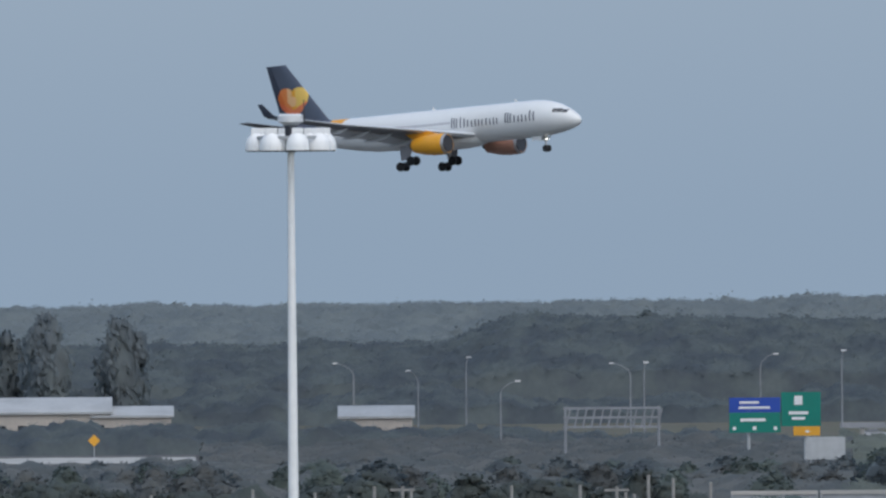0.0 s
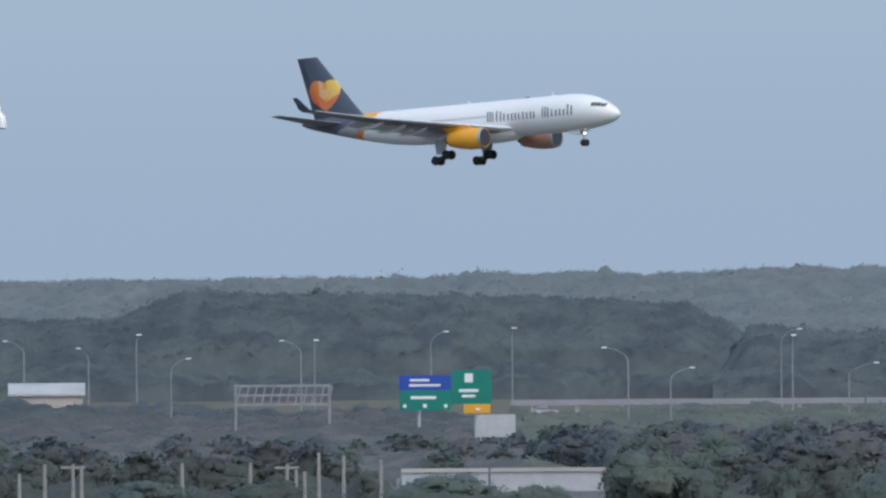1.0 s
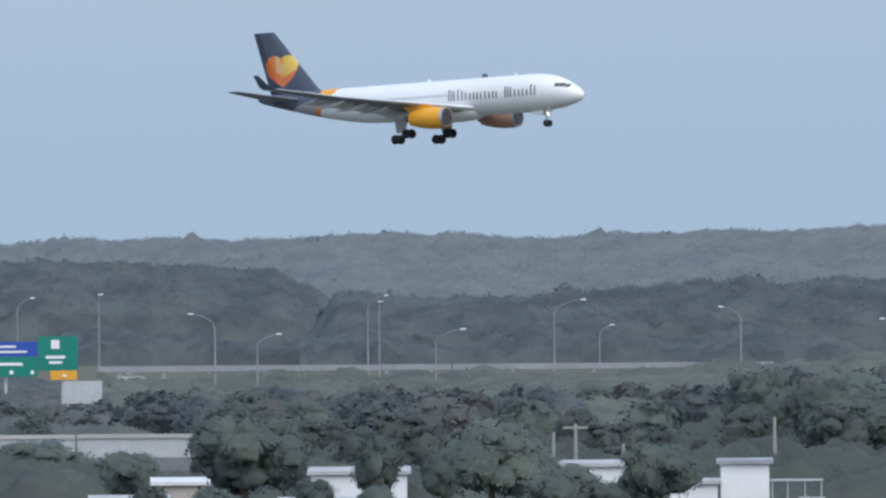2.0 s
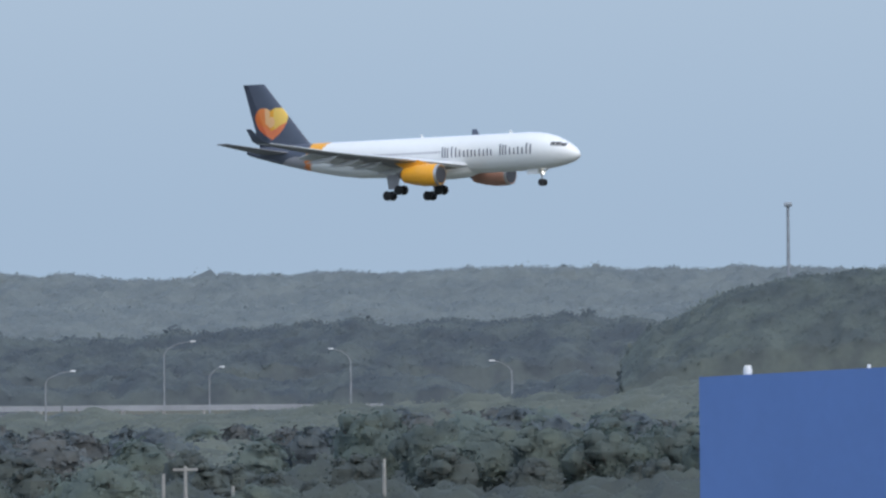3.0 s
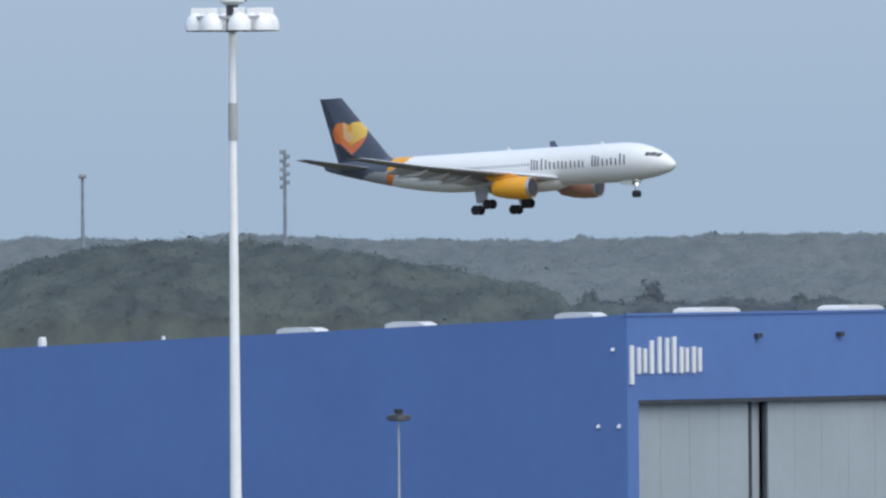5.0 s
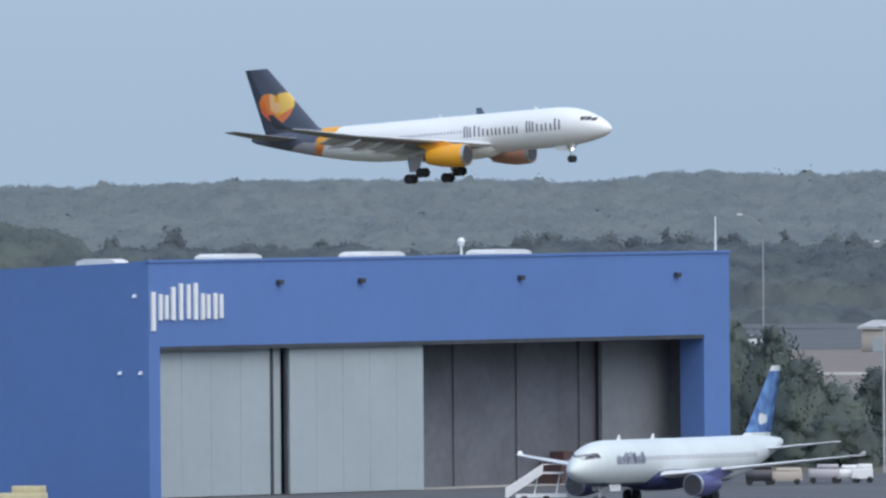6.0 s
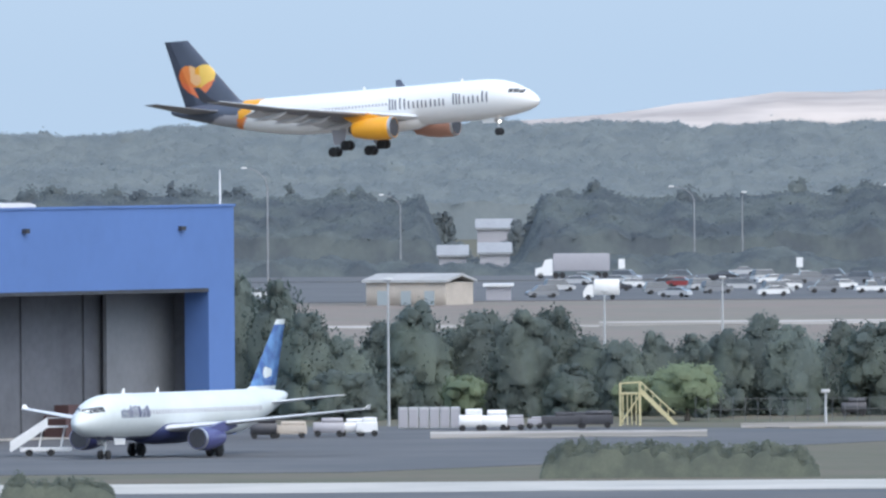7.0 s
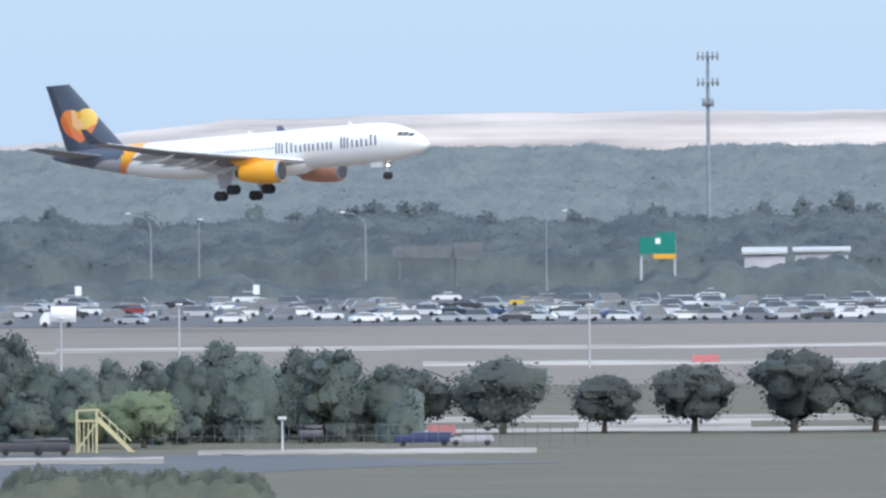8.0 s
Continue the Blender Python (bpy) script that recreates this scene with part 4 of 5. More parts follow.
            part("flap", sh, look_["flap"], wing, "lowered pale flap")
        for y in spec["tracks"]:
            te0 = te(y)
            sh = Shape().tube([X(te0 - 4.0 * spec["k"], side * y, wz(y) - 0.35), X(te0 - 2.6 * spec["k"], side * y, wz(y) - 0.8 * spec["k"]), X(te0 - 0.5, side * y, wz(y) - 1.05 * spec["k"]), X(te0 + 1.5 * spec["k"], side * y, wz(y) - 1.2 * spec["k"])],
                              [0.08, 0.36 * spec["k"], 0.34 * spec["k"], 0.06], 8)
            part("flap_fairing", sh, look_["flap"], wing, "pale canoe-shaped fairing")
        # engine
        e0, ey, ez, er, el = spec["engine"]
        eng = Shape().tube([X(e0 + a * el, side * ey, ez + b * er) for a, b in ((0.02, 0), (0, 0), (.03, 0), (.12, 0), (.4, 0), (.7, .03), (1, .06))], [er * q for q in (.8, .87, .95, 1.0, 1.0, .88, .64)], 24)
        nac = part("engine", eng, look_["engine"] if side > 0 else look_.get("engine_far", look_["engine"]), top, look_["engine_label"])
        sh = Shape()
        sh.ring_loft([[X(e0 + a * el, side * ey + er * q * math.cos(t), ez + er * q * math.sin(t)) for t in [2 * math.pi * j / 24 for j in range(24)]] for a, q in ((.04, .86), (-.012, .88), (-.006, .93), (.05, .965))], False)
        part("intake_lip", sh, METAL, nac, "bright metal intake lip")
        sh = Shape().tube([X(e0 - 0.01 * el, side * ey, ez), X(e0 + 0.02 * el, side * ey, ez)], [er * .8, er * .8], 20)
        part("fan", sh, DARK_METAL, nac, "dark fan")
        sh = Shape().tube([X(e0 + el * .95, side * ey, ez + .06 * er), X(e0 + el * 1.12, side * ey, ez + .08 * er)], [er * .5, er * .3], 16)
        part("exhaust", sh, DARK_METAL, nac)
        wy = float(np.interp(ey, [w[1] for w in spec["wing"]], [w[0] for w in spec["wing"]]))
        sh = Shape().prism([X(e0 + el * .25, side * ey - .2, ez + er * .9), X(wy + .5, side * ey - .2, wz(ey) + .25), X(wy + 4 * spec["k"], side * ey - .2, wz(ey) - .2), X(e0 + el, side * ey - .2, ez + er * .5)], (0, 0.4, 0))
        part("pylon", sh, look_["engine"], top)
        # main gear
        gs_, gy, gz, wr = spec["gear"]
        leg = part("main_gear", Shape().tube([X(gs_ - .2, side * gy * .95, -R * .75), X(gs_, side * gy, gz + wr + spec["bogie"])], [.28 * spec["k"], .2 * spec["k"]], 10).tube([X(gs_, side * (gy - 1.8 * spec["k"]), -R * .7), X(gs_, side * gy, gz + wr * 2.2)], [.12, .12], 6), GALV, top, "grey landing gear leg")
        if spec["bogie"]:
            part("bogie_beam", Shape().tube([X(gs_ - 1.0, side * gy, gz + wr + .75), X(gs_ + 1.0, side * gy, gz + wr)], [.16, .16], 8), DARK_METAL, leg)
        for ds, dz in ([(-1.0, .75), (1.0, 0)] if spec["bogie"] else [(0, 0)]):
            for dy in (-.7, .7):
                y = side * gy + dy * (1 if spec["bogie"] else .62)
                w = part("wheel", Shape().tube([X(gs_ + ds, y - .24, gz + wr + dz), X(gs_ + ds, y - .16, gz + wr + dz), X(gs_ + ds, y + .16, gz + wr + dz), X(gs_ + ds, y + .24, gz + wr + dz)], [wr * .8, wr, wr, wr * .8], 18), TYRE, leg, "black tyre")
        part("gear_door", Shape().prism([X(gs_ - 1.3 * spec["k"], side * (gy + .55), -R * .9), X(gs_ + 1.1 * spec["k"], side * (gy + .55), -R * .9), X(gs_ + .8 * spec["k"], side * (gy + .65), gz + wr * 2.3), X(gs_ - .8 * spec["k"], side * (gy + .65), gz + wr * 2.3)], (0, .08, 0)), AIR_MID, top)
    # fin
    fin_sec = []
    (l0, z0, c0), (l1, z1, c1) = spec["fin"]
    nn = 84
    for i in range(nn + 1):
        t = i / nn
        le = l0 + (l1 - l0) * t
        c = c0 + (c1 - c0) * t
        if t < .12:
            le -= spec["dorsal"] * (1 - t / .12) ** 2
            c += spec["dorsal"] * (1 - t / .12) ** 2
        ring_ = [X(le + a * c, b * c * .045, z0 + (z1 - z0) * t) for a, b in [(q / 56, math.sin(math.pi * min(q / 56 * 1.3, 1) ** .7)) for q in range(57)]]
        ring_ += [X(le + a * c, -b * c * .045, z0 + (z1 - z0) * t) for a, b in [(q / 56, math.sin(math.pi * min(q / 56 * 1.3, 1) ** .7)) for q in range(55, 0, -1)]]
        fin_sec.append([Vector(p) for p in ring_])
    part("fin", Shape().ring_loft(fin_sec, True, 0, lambda c: look_["fin"](-c.x, c.z)), look_["mats"], top, look_["fin_label"])
    # nose gear
    gs_, gz, wr = spec["nose_gear"]
    leg = part("nose_gear", Shape().tube([X(gs_ + .3, 0, -R * .8), X(gs_, 0, gz + wr)], [.16, .12], 10).tube([X(gs_ - 1.4, 0, -R * .8), X(gs_, 0, gz + wr * 3)], [.08, .08], 6), GALV, top, "nose gear leg")
    for dy in (-.36, .36):
        part("wheel", Shape().tube([X(gs_, dy - .18, gz + wr), X(gs_, dy - .12, gz + wr), X(gs_, dy + .12, gz + wr), X(gs_, dy + .18, gz + wr)], [wr * .8, wr, wr, wr * .8], 16), TYRE, leg, "black tyre")
    part("landing_light", Shape().tube([X(gs_ - .1, 0, gz + wr * 3.6), X(gs_ - .25, 0, gz + wr * 3.6)], [.12, .16], 10), LAMP_ON if spec["lit"] else WHITE, leg, "bright landing light")
    for side in (1, -1):
        part("gear_door", Shape().prism([X(gs_ + .2, side * .8, -R * .85), X(gs_ + 2.2, side * .8, -R * .85), X(gs_ + 2.1, side * .85, -R * 1.18), X(gs_ + .3, side * .85, -R * 1.18)], (0, .05, 0)), AIR_WHITE, top)
    # belly fairing
    f0, f1 = spec["belly"]
    part("belly_fairing", Shape().ring_loft([[X(f0 + (f1 - f0) * t, g * R * 1.08 * math.cos(a), -R * .62 + g * R * .62 * math.sin(a)) for a in [2 * math.pi * j / 28 for j in range(28)]] for t, g in ((0, .3), (.06, .7), (.15, .93), (.3, 1), (.7, 1), (.85, .93), (.94, .7), (1, .3))]), look_["belly"], top)
    for q in spec["aerials"]:
        part("aerial", Shape().prism([X(q, -.03, R * .97), X(q + .7, -.03, R * .97), X(q + .65, -.03, R + .42), X(q + .4, -.03, R + .42)], (0, .06, 0)), AIR_WHITE, top)
    return top


LAMP_ON = bpy.data.materials.new("landing_light")
LAMP_ON.use_nodes = True
LAMP_ON.node_tree.nodes["Principled BSDF"].inputs["Emission Color"].default_value = (1, 0.95, 0.85, 1)
LAMP_ON.node_tree.nodes["Principled BSDF"].inputs["Emission Strength"].default_value = 6


def heart(s, z, cs, cz, r):
    x, y = (s - cs) / (r * 1.2), (z - cz) / r
    return (x * x + y * y - 1) ** 3 - x * x * y ** 3 < 0


def big_body(s, y, z):
    # 0 white, 1 dark grey, 2 mid grey, 3 orange, 4 amber, 5 yellow, 6 pale, 7 coral
    edge = 45.4 - 0.95 * z + 0.04 * z * z
    if s < edge:
        return 0
    if s < edge + 1.5 + 0.55 * z:
        return 3 if z < 0.3 else 4
    if z < 0.9 and s < edge + 6.2 - 1.2 * z:
        return 2
    return 1


def big_fin(s, z):
    # a heart of warm facets on dark grey: pale and amber lobes, orange point
    if heart(s, z, 53.7, 5.7, 2.15):
        k, w = s - 53.7, z - 5.7
        if math.hypot(k - 0.1, w - 0.55) < 0.8:
            return 6
        if w < -0.75 + 0.45 * abs(k):
            return 7
        if k > 0.2:
            return 3 if k > 1.1 or w < 0.2 else 6
        return 4 if k > -0.5 else 5
    return 1


def uprights(q, w, z0, z1, thin):
    """Plain bars in the place of one character."""
    bars = [(q - thin, q, z0, z1), (q - w, q - w + thin, z0, z1 - (z1 - z0) * 0.12)]
    return bars + ([(q - w / 2 - thin / 2, q - w / 2 + thin / 2, z0, z1 - (z1 - z0) * 0.06)] if w > 4.2 * thin else [])


cols = []
q = 22.3
for w, h in ((1.35, 2.0), (1.1, 2.0), (1.15, 1.35), (1.75, 1.35), (1.1, 1.35), (1.0, 1.35), (0.65, 0), (1.4, 2.0), (1.15, 1.35), (1.15, 1.35), (1.05, 2.0)):
    if h:
        cols += uprights(q, w * 0.86, -0.4, -0.4 + h * 0.8, 0.24)
    q -= w + 0.28
big_spec = dict(tail=34.5, win=(22.6, 43), cockpit=[(0.62, 0.86, 0.16, 0.33), (0.88, 1.12, 0.2, 0.4), (1.14, 1.36, 0.22, 0.42)], letters=cols, k=1.0,
                wing=[(17.2, 1.0, -1.7, 12.6, .13), (18.4, 2.8, -1.6, 11.6, .125), (23.2, 10.3, -0.55, 7.4, .11), (29.5, 20.2, 0.8, 4.7, .1), (34.8, 28.6, 2.3, 2.6, .1)],
                winglet=[(34.9, 28.5, 2.25, 2.5, .08), (35.9, 29.2, 2.7, 1.9, .08), (37.4, 30.0, 4.5, .85, .08)],
                stab=[(49.0, .6, 1.5, 6.0, .1), (50.5, 2.2, 1.7, 5.0, .1), (55.3, 9.5, 3.1, 2.1, .1)], flaps=[(3.2, 10), (10.5, 20.5)], flap=(2.3, .8), tracks=[6.2, 11.5, 15.2, 19],
                engine=(18.3, 9.37, -2.95, 1.62, 6.2), gear=(28.9, 5.34, -6.3, .7), bogie=0.4, fin=((46.3, 1.9, 9.5), (54.8, 11.9, 3.7)), dorsal=4.2, nose_gear=(6.7, -5.15, .53), belly=(17.5, 32.5), aerials=[11.5, 27], lit=True)
big = airliner("airliner", "white wide-body airliner with amber engines and dark tail, landing", 2.82, 58.2,
               dict(mats=[AIR_WHITE, AIR_GREY, AIR_MID, AIR_ORANGE, AIR_AMBER, AIR_YELLOW, AIR_PALE, HEART_RED], body=big_body, fin=big_fin, letter=LETTER, tip=AIR_GREY, flap=WING_WHITE, engine_far=AIR_AMBER_SHADED,
                    engine=AIR_AMBER, engine_label="amber engine nacelle", fin_label="dark grey fin with an orange heart", body_label="white body with an orange band and dark grey tail", belly=AIR_WHITE), big_spec)


def small_fin(s, z):
    if z > 7.45 or z < 2.2 or math.hypot((s - 34.0) / 1.6, z - 3.35) < 0.5 + 0.1 * math.sin(s * 4):
        return 0
    return 3


cols = []
q = 9.6
for w, h in ((0.5, 1.0), (0.6, .75), (.45, 1.0), (.7, 1.05), (.3, 1.05), (.6, .75), (.6, .75)):
    cols += uprights(q, w, -.05, -.05 + h, .1)
    q -= w + 0.17
small_spec = dict(tail=25.0, win=(6, 30), cockpit=[(0.55, 0.8, 0.2, 0.4), (0.83, 1.1, 0.23, 0.46), (1.13, 1.4, 0.26, 0.47)], letters=cols, k=.68,
                  wing=[(11.2, .6, -1.2, 7.6, .13), (12.3, 1.95, -1.1, 6.7, .125), (15.0, 6.4, -.65, 3.9, .11), (20.4, 16.6, .45, 1.6, .1)],
                  winglet=[(20.5, 16.55, .4, 1.5, .08), (20.8, 16.7, .55, 1.0, .08), (21.1, 16.8, .8, .6, .08)],
                  stab=[(32.1, .5, .75, 3.6, .1), (33.0, 1.6, .85, 3.0, .1), (35.6, 6.2, 1.35, 1.4, .1)], flaps=[], flap=(1, .3), tracks=[],
                  engine=(11.1, 5.75, -1.9, 1.02, 4.0), gear=(17.7, 3.8, -3.55, .58), bogie=0.0, fin=((30.5, 1.6, 5.0), (35.9, 7.9, 1.6)), dorsal=1.6, nose_gear=(5.1, -3.55, .38), belly=(11, 20), aerials=[8, 14], lit=False)
small = airliner("parked_airliner", "white narrow-body airliner with a patterned blue tail, parked on the apron", 1.98, 37.5,
                 dict(mats=[AIR_PARKED, AIR_NAVY, AIR_NAVY, AIR_BLUE], body=lambda s, y, z: 1 if z < -1.62 and s < 31 else 0, fin=small_fin, letter=AIR_NAVY, tip=WHITE, flap=WHITE,
                      wing=WING_WHITE, engine=AIR_VIOLET, engine_label="violet blue engine nacelle", fin_label="blue patterned fin with a white tip", body_label="white body with a dark blue belly", belly=AIR_NAVY), small_spec)
small.matrix_basis = pose(spot(4321, 1828).x, spot(4321, 1828).y, 3.6, 0, 0, -121)


# ---- masts and posts ----
def high_mast(u, d, top, w, label, sleeve=False):
    m = thing("high_mast", spot(u, d), label, "light mast", "high light masts", rz=facing(u))
    s = Shape()
    s.tube([(0, 0, 0), (0, 0, top * .5), (0, 0, top - 1.0)], [.27, .19, .1], 16)
    part("pole", s, POLE_WHITE, m, "tapered white steel pole")
    part("collar", Shape().tube([(0, 0, top - 1.0), (0, 0, top - .2)], [.17, .17], 12), DARK_METAL, m)
    part("cap", Shape().tube([(0, 0, top - .2), (0, 0, top - .1), (0, 0, top + .08), (0, 0, top + .14)], [.2, .38, .38, .3], 14), ROOF_WHITE, m, "pale round cap")
    part("lightning_rod", Shape().tube([(.4, 0, top - .1), (.4, 0, top + .55)], [.025, .015], 5), DARK_METAL, m)
    ring = Shape()
    n = 24
    ring.ring_loft([[((w - .5) / 2 * math.cos(t) * f, (w - .5) / 2 * math.sin(t) * f, top - .62 + z) for t in [2 * math.pi * j / n for j in range(n)]] for f, z in ((.96, 0), (1.04, 0), (1.04, .1), (.96, .1), (.96, 0))], False)
    part("ring", ring, GALV, m)
    for k in range(4):
        a = k * math.pi / 2 + .4
        part("spoke", Shape().tube([(0, 0, top - .6), (math.cos(a) * (w - .5) / 2, math.sin(a) * (w - .5) / 2, top - .57)], [.05, .04], 6), GALV, m)
    if sleeve:
        part("sleeve", Shape().tube([(0, 0, top - 4.2), (0, 0, top - 3.1)], [.142, .132], 14), ROOF_DULL, m, "dull grey joint in the pole")
    for k in range(8):
        a = k * math.pi / 4 + .2
        x, y = math.cos(a) * (w / 2 - .3), math.sin(a) * (w / 2 - .3)
        lamp = part("lamp", Shape().tube([(x, y, top - .95), (x, y, top - .78), (x, y, top - .6), (x, y, top - .48), (x, y, top - .4)], [.35, .35, .3, .2, .1], 16), POLE_WHITE, m, "white bell-shaped floodlight")
        part("ballast", Shape().box((x, y, top - .5), (.34, .3, .22)), POLE_WHITE, lamp)
        part("lens", Shape().tube([(x, y, top - .98), (x, y, top - .95)], [.3, .33], 14), WINDOW, lamp)
    return m


high_mast(-268, 640, 36.4, 2.65, "tall white light mast with a ring of bell-shaped floodlights")
high_mast(2883, 640, 38.3, 2.75, "tall white light mast with a ring of bell-shaped floodlights", True)


def dark_mast(u, d, top, label):
    m = thing("apron_mast", spot(u, d), label, "light mast", "apron masts", rz=facing(u))
    part("pole", Shape().tube([(0, 0, 0), (0, 0, top)], [.13, .07], 10), GALV, m)
    part("ring", Shape().tube([(0, 0, top - .1), (0, 0, top), (0, 0, top + .35), (0, 0, top + .5)], [.5, 1.05, 1.0, .5], 14), DARK_METAL, m, "dark lamp ring")
    part("cap", Shape().tube([(0, 0, top + .5), (0, 0, top + .9)], [.3, .4], 10), DARK_METAL, m)
    return m


dark_mast(3172, 1780, 12.9, "grey apron mast with a dark lamp ring")


def antenna_mast(u, d, top, kind):
    m = thing("antenna_mast", spot(u, d), "slender dark antenna mast above the woods" if kind else "tall grey cell tower with antenna panels", "antenna mast", rz=facing(u))
    part("pole", Shape().tube([(0, 0, 0), (0, 0, top * .6), (0, 0, top)], [.45, .34, .26], 10), MAST_HAZED, m)
    if kind == 1:
        part("head", Shape().box((0, 0, top - .6), (1.5, 1.0, .8)), MAST_HAZED, m)
    elif kind == 2:
        for i in range(9):
            part("antenna_panel", Shape().box(((i % 2 - .5) * .9, -.4, top - 7.2 + i * .8), (1.0, .5, .75)), MAST_HAZED, m)
    else:
        for z in (top - .8, top - 5.6, top - 9.4):
            w = 3.6 if z > top - 9 else 1.8
            part("platform", Shape().box((0, 0, z - .3), (w, 1.6, .25)), MAST_HAZED, m)
            for x in (-w / 2, -w / 4, w / 4, w / 2):
                part("antenna_panel", Shape().box((x, -.7, z - .8), (.42, .3, 1.6)), MAST_HAZED, m)
    return m


antenna_mast(2616, 4000, 33.6, 1)
antenna_mast(2974, 4000, 38, 2)
antenna_mast(6408, 4000, 40, 3)


def street_lamp(u, d, h, arm, group="street lamps"):
    m = thing("street_lamp", spot(u, d), "grey steel street lamp with a curved arm", "street lamp", group, rz=facing(u))
    part("pole", Shape().tube([(0, 0, 0), (0, 0, h * .9), (arm * .1, 0, h * .97)], [.15, .1, .08], 8), LAMP_GREY, m)
    part("arm", Shape().tube([(arm * .1, 0, h * .97), (arm * .5, 0, h + .5), (arm, 0, h + .9)], [.07, .06, .05], 6), LAMP_GREY, m)
    part("lamp_head", Shape().box((arm, 0, h + .75), (.8, .4, .2)), WHITE, m, "pale lamp head")
    return m


for u, d, h, arm in ((39, 3300, 13, .4), (-46, 3300, 11, -1.5), (100, 3200, 10, 2.6), (354, 3300, 12, .3), (704, 3320, 13.5, .3), (909, 3150, 11.5, -3.5), (984, 3150, 8.5, 3.2),
                     (1200, 3250, 12.5, .2), (1300, 3150, 9, 4), (1510, 3350, 12, 4.5), (1840, 3300, 11, -3), (1180, 3500, 12, 3), (560, 3500, 12, 2.5), (330, 3450, 11, -3), (-160, 3500, 11, -3),
                     (2125, 3300, 9, -3), (1590, 3350, 8, 2), (4665, 3000, 18.5, -3.2), (4900, 3450, 12, -3), (5420, 3450, 13, -3.6), (5505, 3450, 12, .3), (5800, 3450, 13, -3.6), (6120, 3450, 13, 3)):
    street_lamp(u, d, h, arm)


def post(u, d, h, bar=False):
    m = thing("wooden_post", spot(u, d), "weathered pale post among the shrubs", "post", "posts among the shrubs", rz=facing(u))
    part("pole", Shape().tube([(0, 0, 0), (0, 0, h * .5), (0, 0, h)], [.24, .21, .17], 8), OLD_POST, m)
    if bar:
        part("crossbar", Shape().box((0, 0, h - .5), (2.6, .2, .25)), OLD_POST, m)
    return m


for u, h, bar in ((-340, 6, 0), (-230, 5.6, 0), (-170, 5.2, 0), (-125, 6.2, 0), (-75, 6.2, 1), (-60, 6.0, 0), (118, 6.2, 0), (239, 6.2, 0), (304, 6.0, 1), (320, 5.4, 0), (335, 5.2, 0), (360, 7.2, 0), (404, 6.8, 0), (470, 6.4, 0),
                  (1507, 5.8, 0), (1546, 6.6, 1), (1630, 4.5, 0), (1898, 7.2, 0), (500, 4.4, 0), (-420, 5, 0), (-520, 5.5, 0)):
    post(u, 2280 if u < 600 else 2240, h, bar)
# thin poles at the far field's edge and by the apron
for u, d, h in ((4877, 1990, 13.5), (5469, 2500, 8.5), (5260, 2500, 7.0), (6195, 2560, 7.5), (5650, 1985, 3.0), (6560, 2130, 3.0)):
    m = thing("lamp_post", spot(u, d), "thin grey post on the field", "post", "thin field posts", rz=facing(u))
    part("pole", Shape().tube([(0, 0, 0), (0, 0, h)], [.14, .09], 8), GALV, m)
    part("head", Shape().box((0, 0, h - .1), (.8, .5, .3)), GALV, m)

# ---- road signs ----
def gantry(u0, u1, d, panels, label, deck=True):
    w = (u1 - u0) / F * d
    m = thing("sign_gantry", spot(u0, d), label, "road sign", "road signs", rz=facing(u0))
    for x in (.3, w - .3) if w < 9 else (2.6, w - 2.2):
        part("post", Shape().tube([(x, .5, 0), (x, .5, 9)], [.25, .22], 8), GALV, m)
    for x0, x1, z0, z1, mt, bars in panels:
        p = part("panel", Shape().box(((x0 + x1) / 2, 0, z0), (x1 - x0, .18, z1 - z0), bev=.05), mt, m)
        part("back_frame", Shape().box(((x0 + x1) / 2, .22, z0 + .2), ((x1 - x0) * .9, .16, .25)), GALV, p)
        for bx, bz, bw, bh in bars:
            part("lettering_bar", Shape().box((x0 + bx, -.12, z0 + bz), (bw, .06, bh)), WHITE, p, "white lettering bar")
    return m


gantry(504, 668, 2900, [
    (0, 6.9, 8.45, 10.45, SIGN_BLUE, [(2.7, 1.2, 2.6, .3), (3.4, .5, 4.2, .3)]), (0, 6.9, 5.75, 8.43, SIGN_GREEN, [(3.2, 1.5, 3.4, .4), (.7, .35, .45, .45), (3.4, .35, .5, .5), (6.2, .35, .45, .45)]),
    (7.0, 12.3, 6.55, 11.15, SIGN_GREEN, [(2.3, 2.9, 1.1, 1.2), (2.3, 1.6, 2.6, .4), (2.3, .9, 1.8, .35)]), (8.6, 12.2, 5.3, 6.53, SIGN_AMBER, [(1.9, .4, .5, .3)])],
    "green and blue highway direction signs on steel posts")
gantry(6284, 6350, 3435, [(0, 5.8, 6.9, 9.6, SIGN_GREEN, [(3, 1.6, .8, .9)]), (2.8, 5.8, 9.62, 10.3, SIGN_GREEN, []), (2.2, 5.8, 6.1, 6.88, SIGN_AMBER, [])], "green highway sign above the trees")
# truss gantry seen edge on, without panels
m = thing("truss_gantry", spot(210, 3000), "grey steel truss gantry over the highway", "road gantry", rz=facing(210))
for z in (5.6, 6.9, 8.2):
    part("chord", Shape().box((6.8, 0, z), (13.6, .25, .32)), LAMP_GREY, m)
for i in range(12):
    x = .4 + i * 1.16
    part("brace", Shape().tube([(x, 0, 5.6), (x + .6, 0, 8.3)], [.14, .14], 5), LAMP_GREY, m)
for x in (.3, 13.3):
    part("post", Shape().tube([(x, 0, 0), (x, 0, 8.6)], [.22, .18], 8), LAMP_GREY, m)
m = thing("billboard", spot(642, 2850), "pale grey back of a small sign board on posts", "sign board", rz=facing(642))
part("board", Shape().box((2.5, 0, 2.6), (5.0, .2, 3.0)), GALV, m)
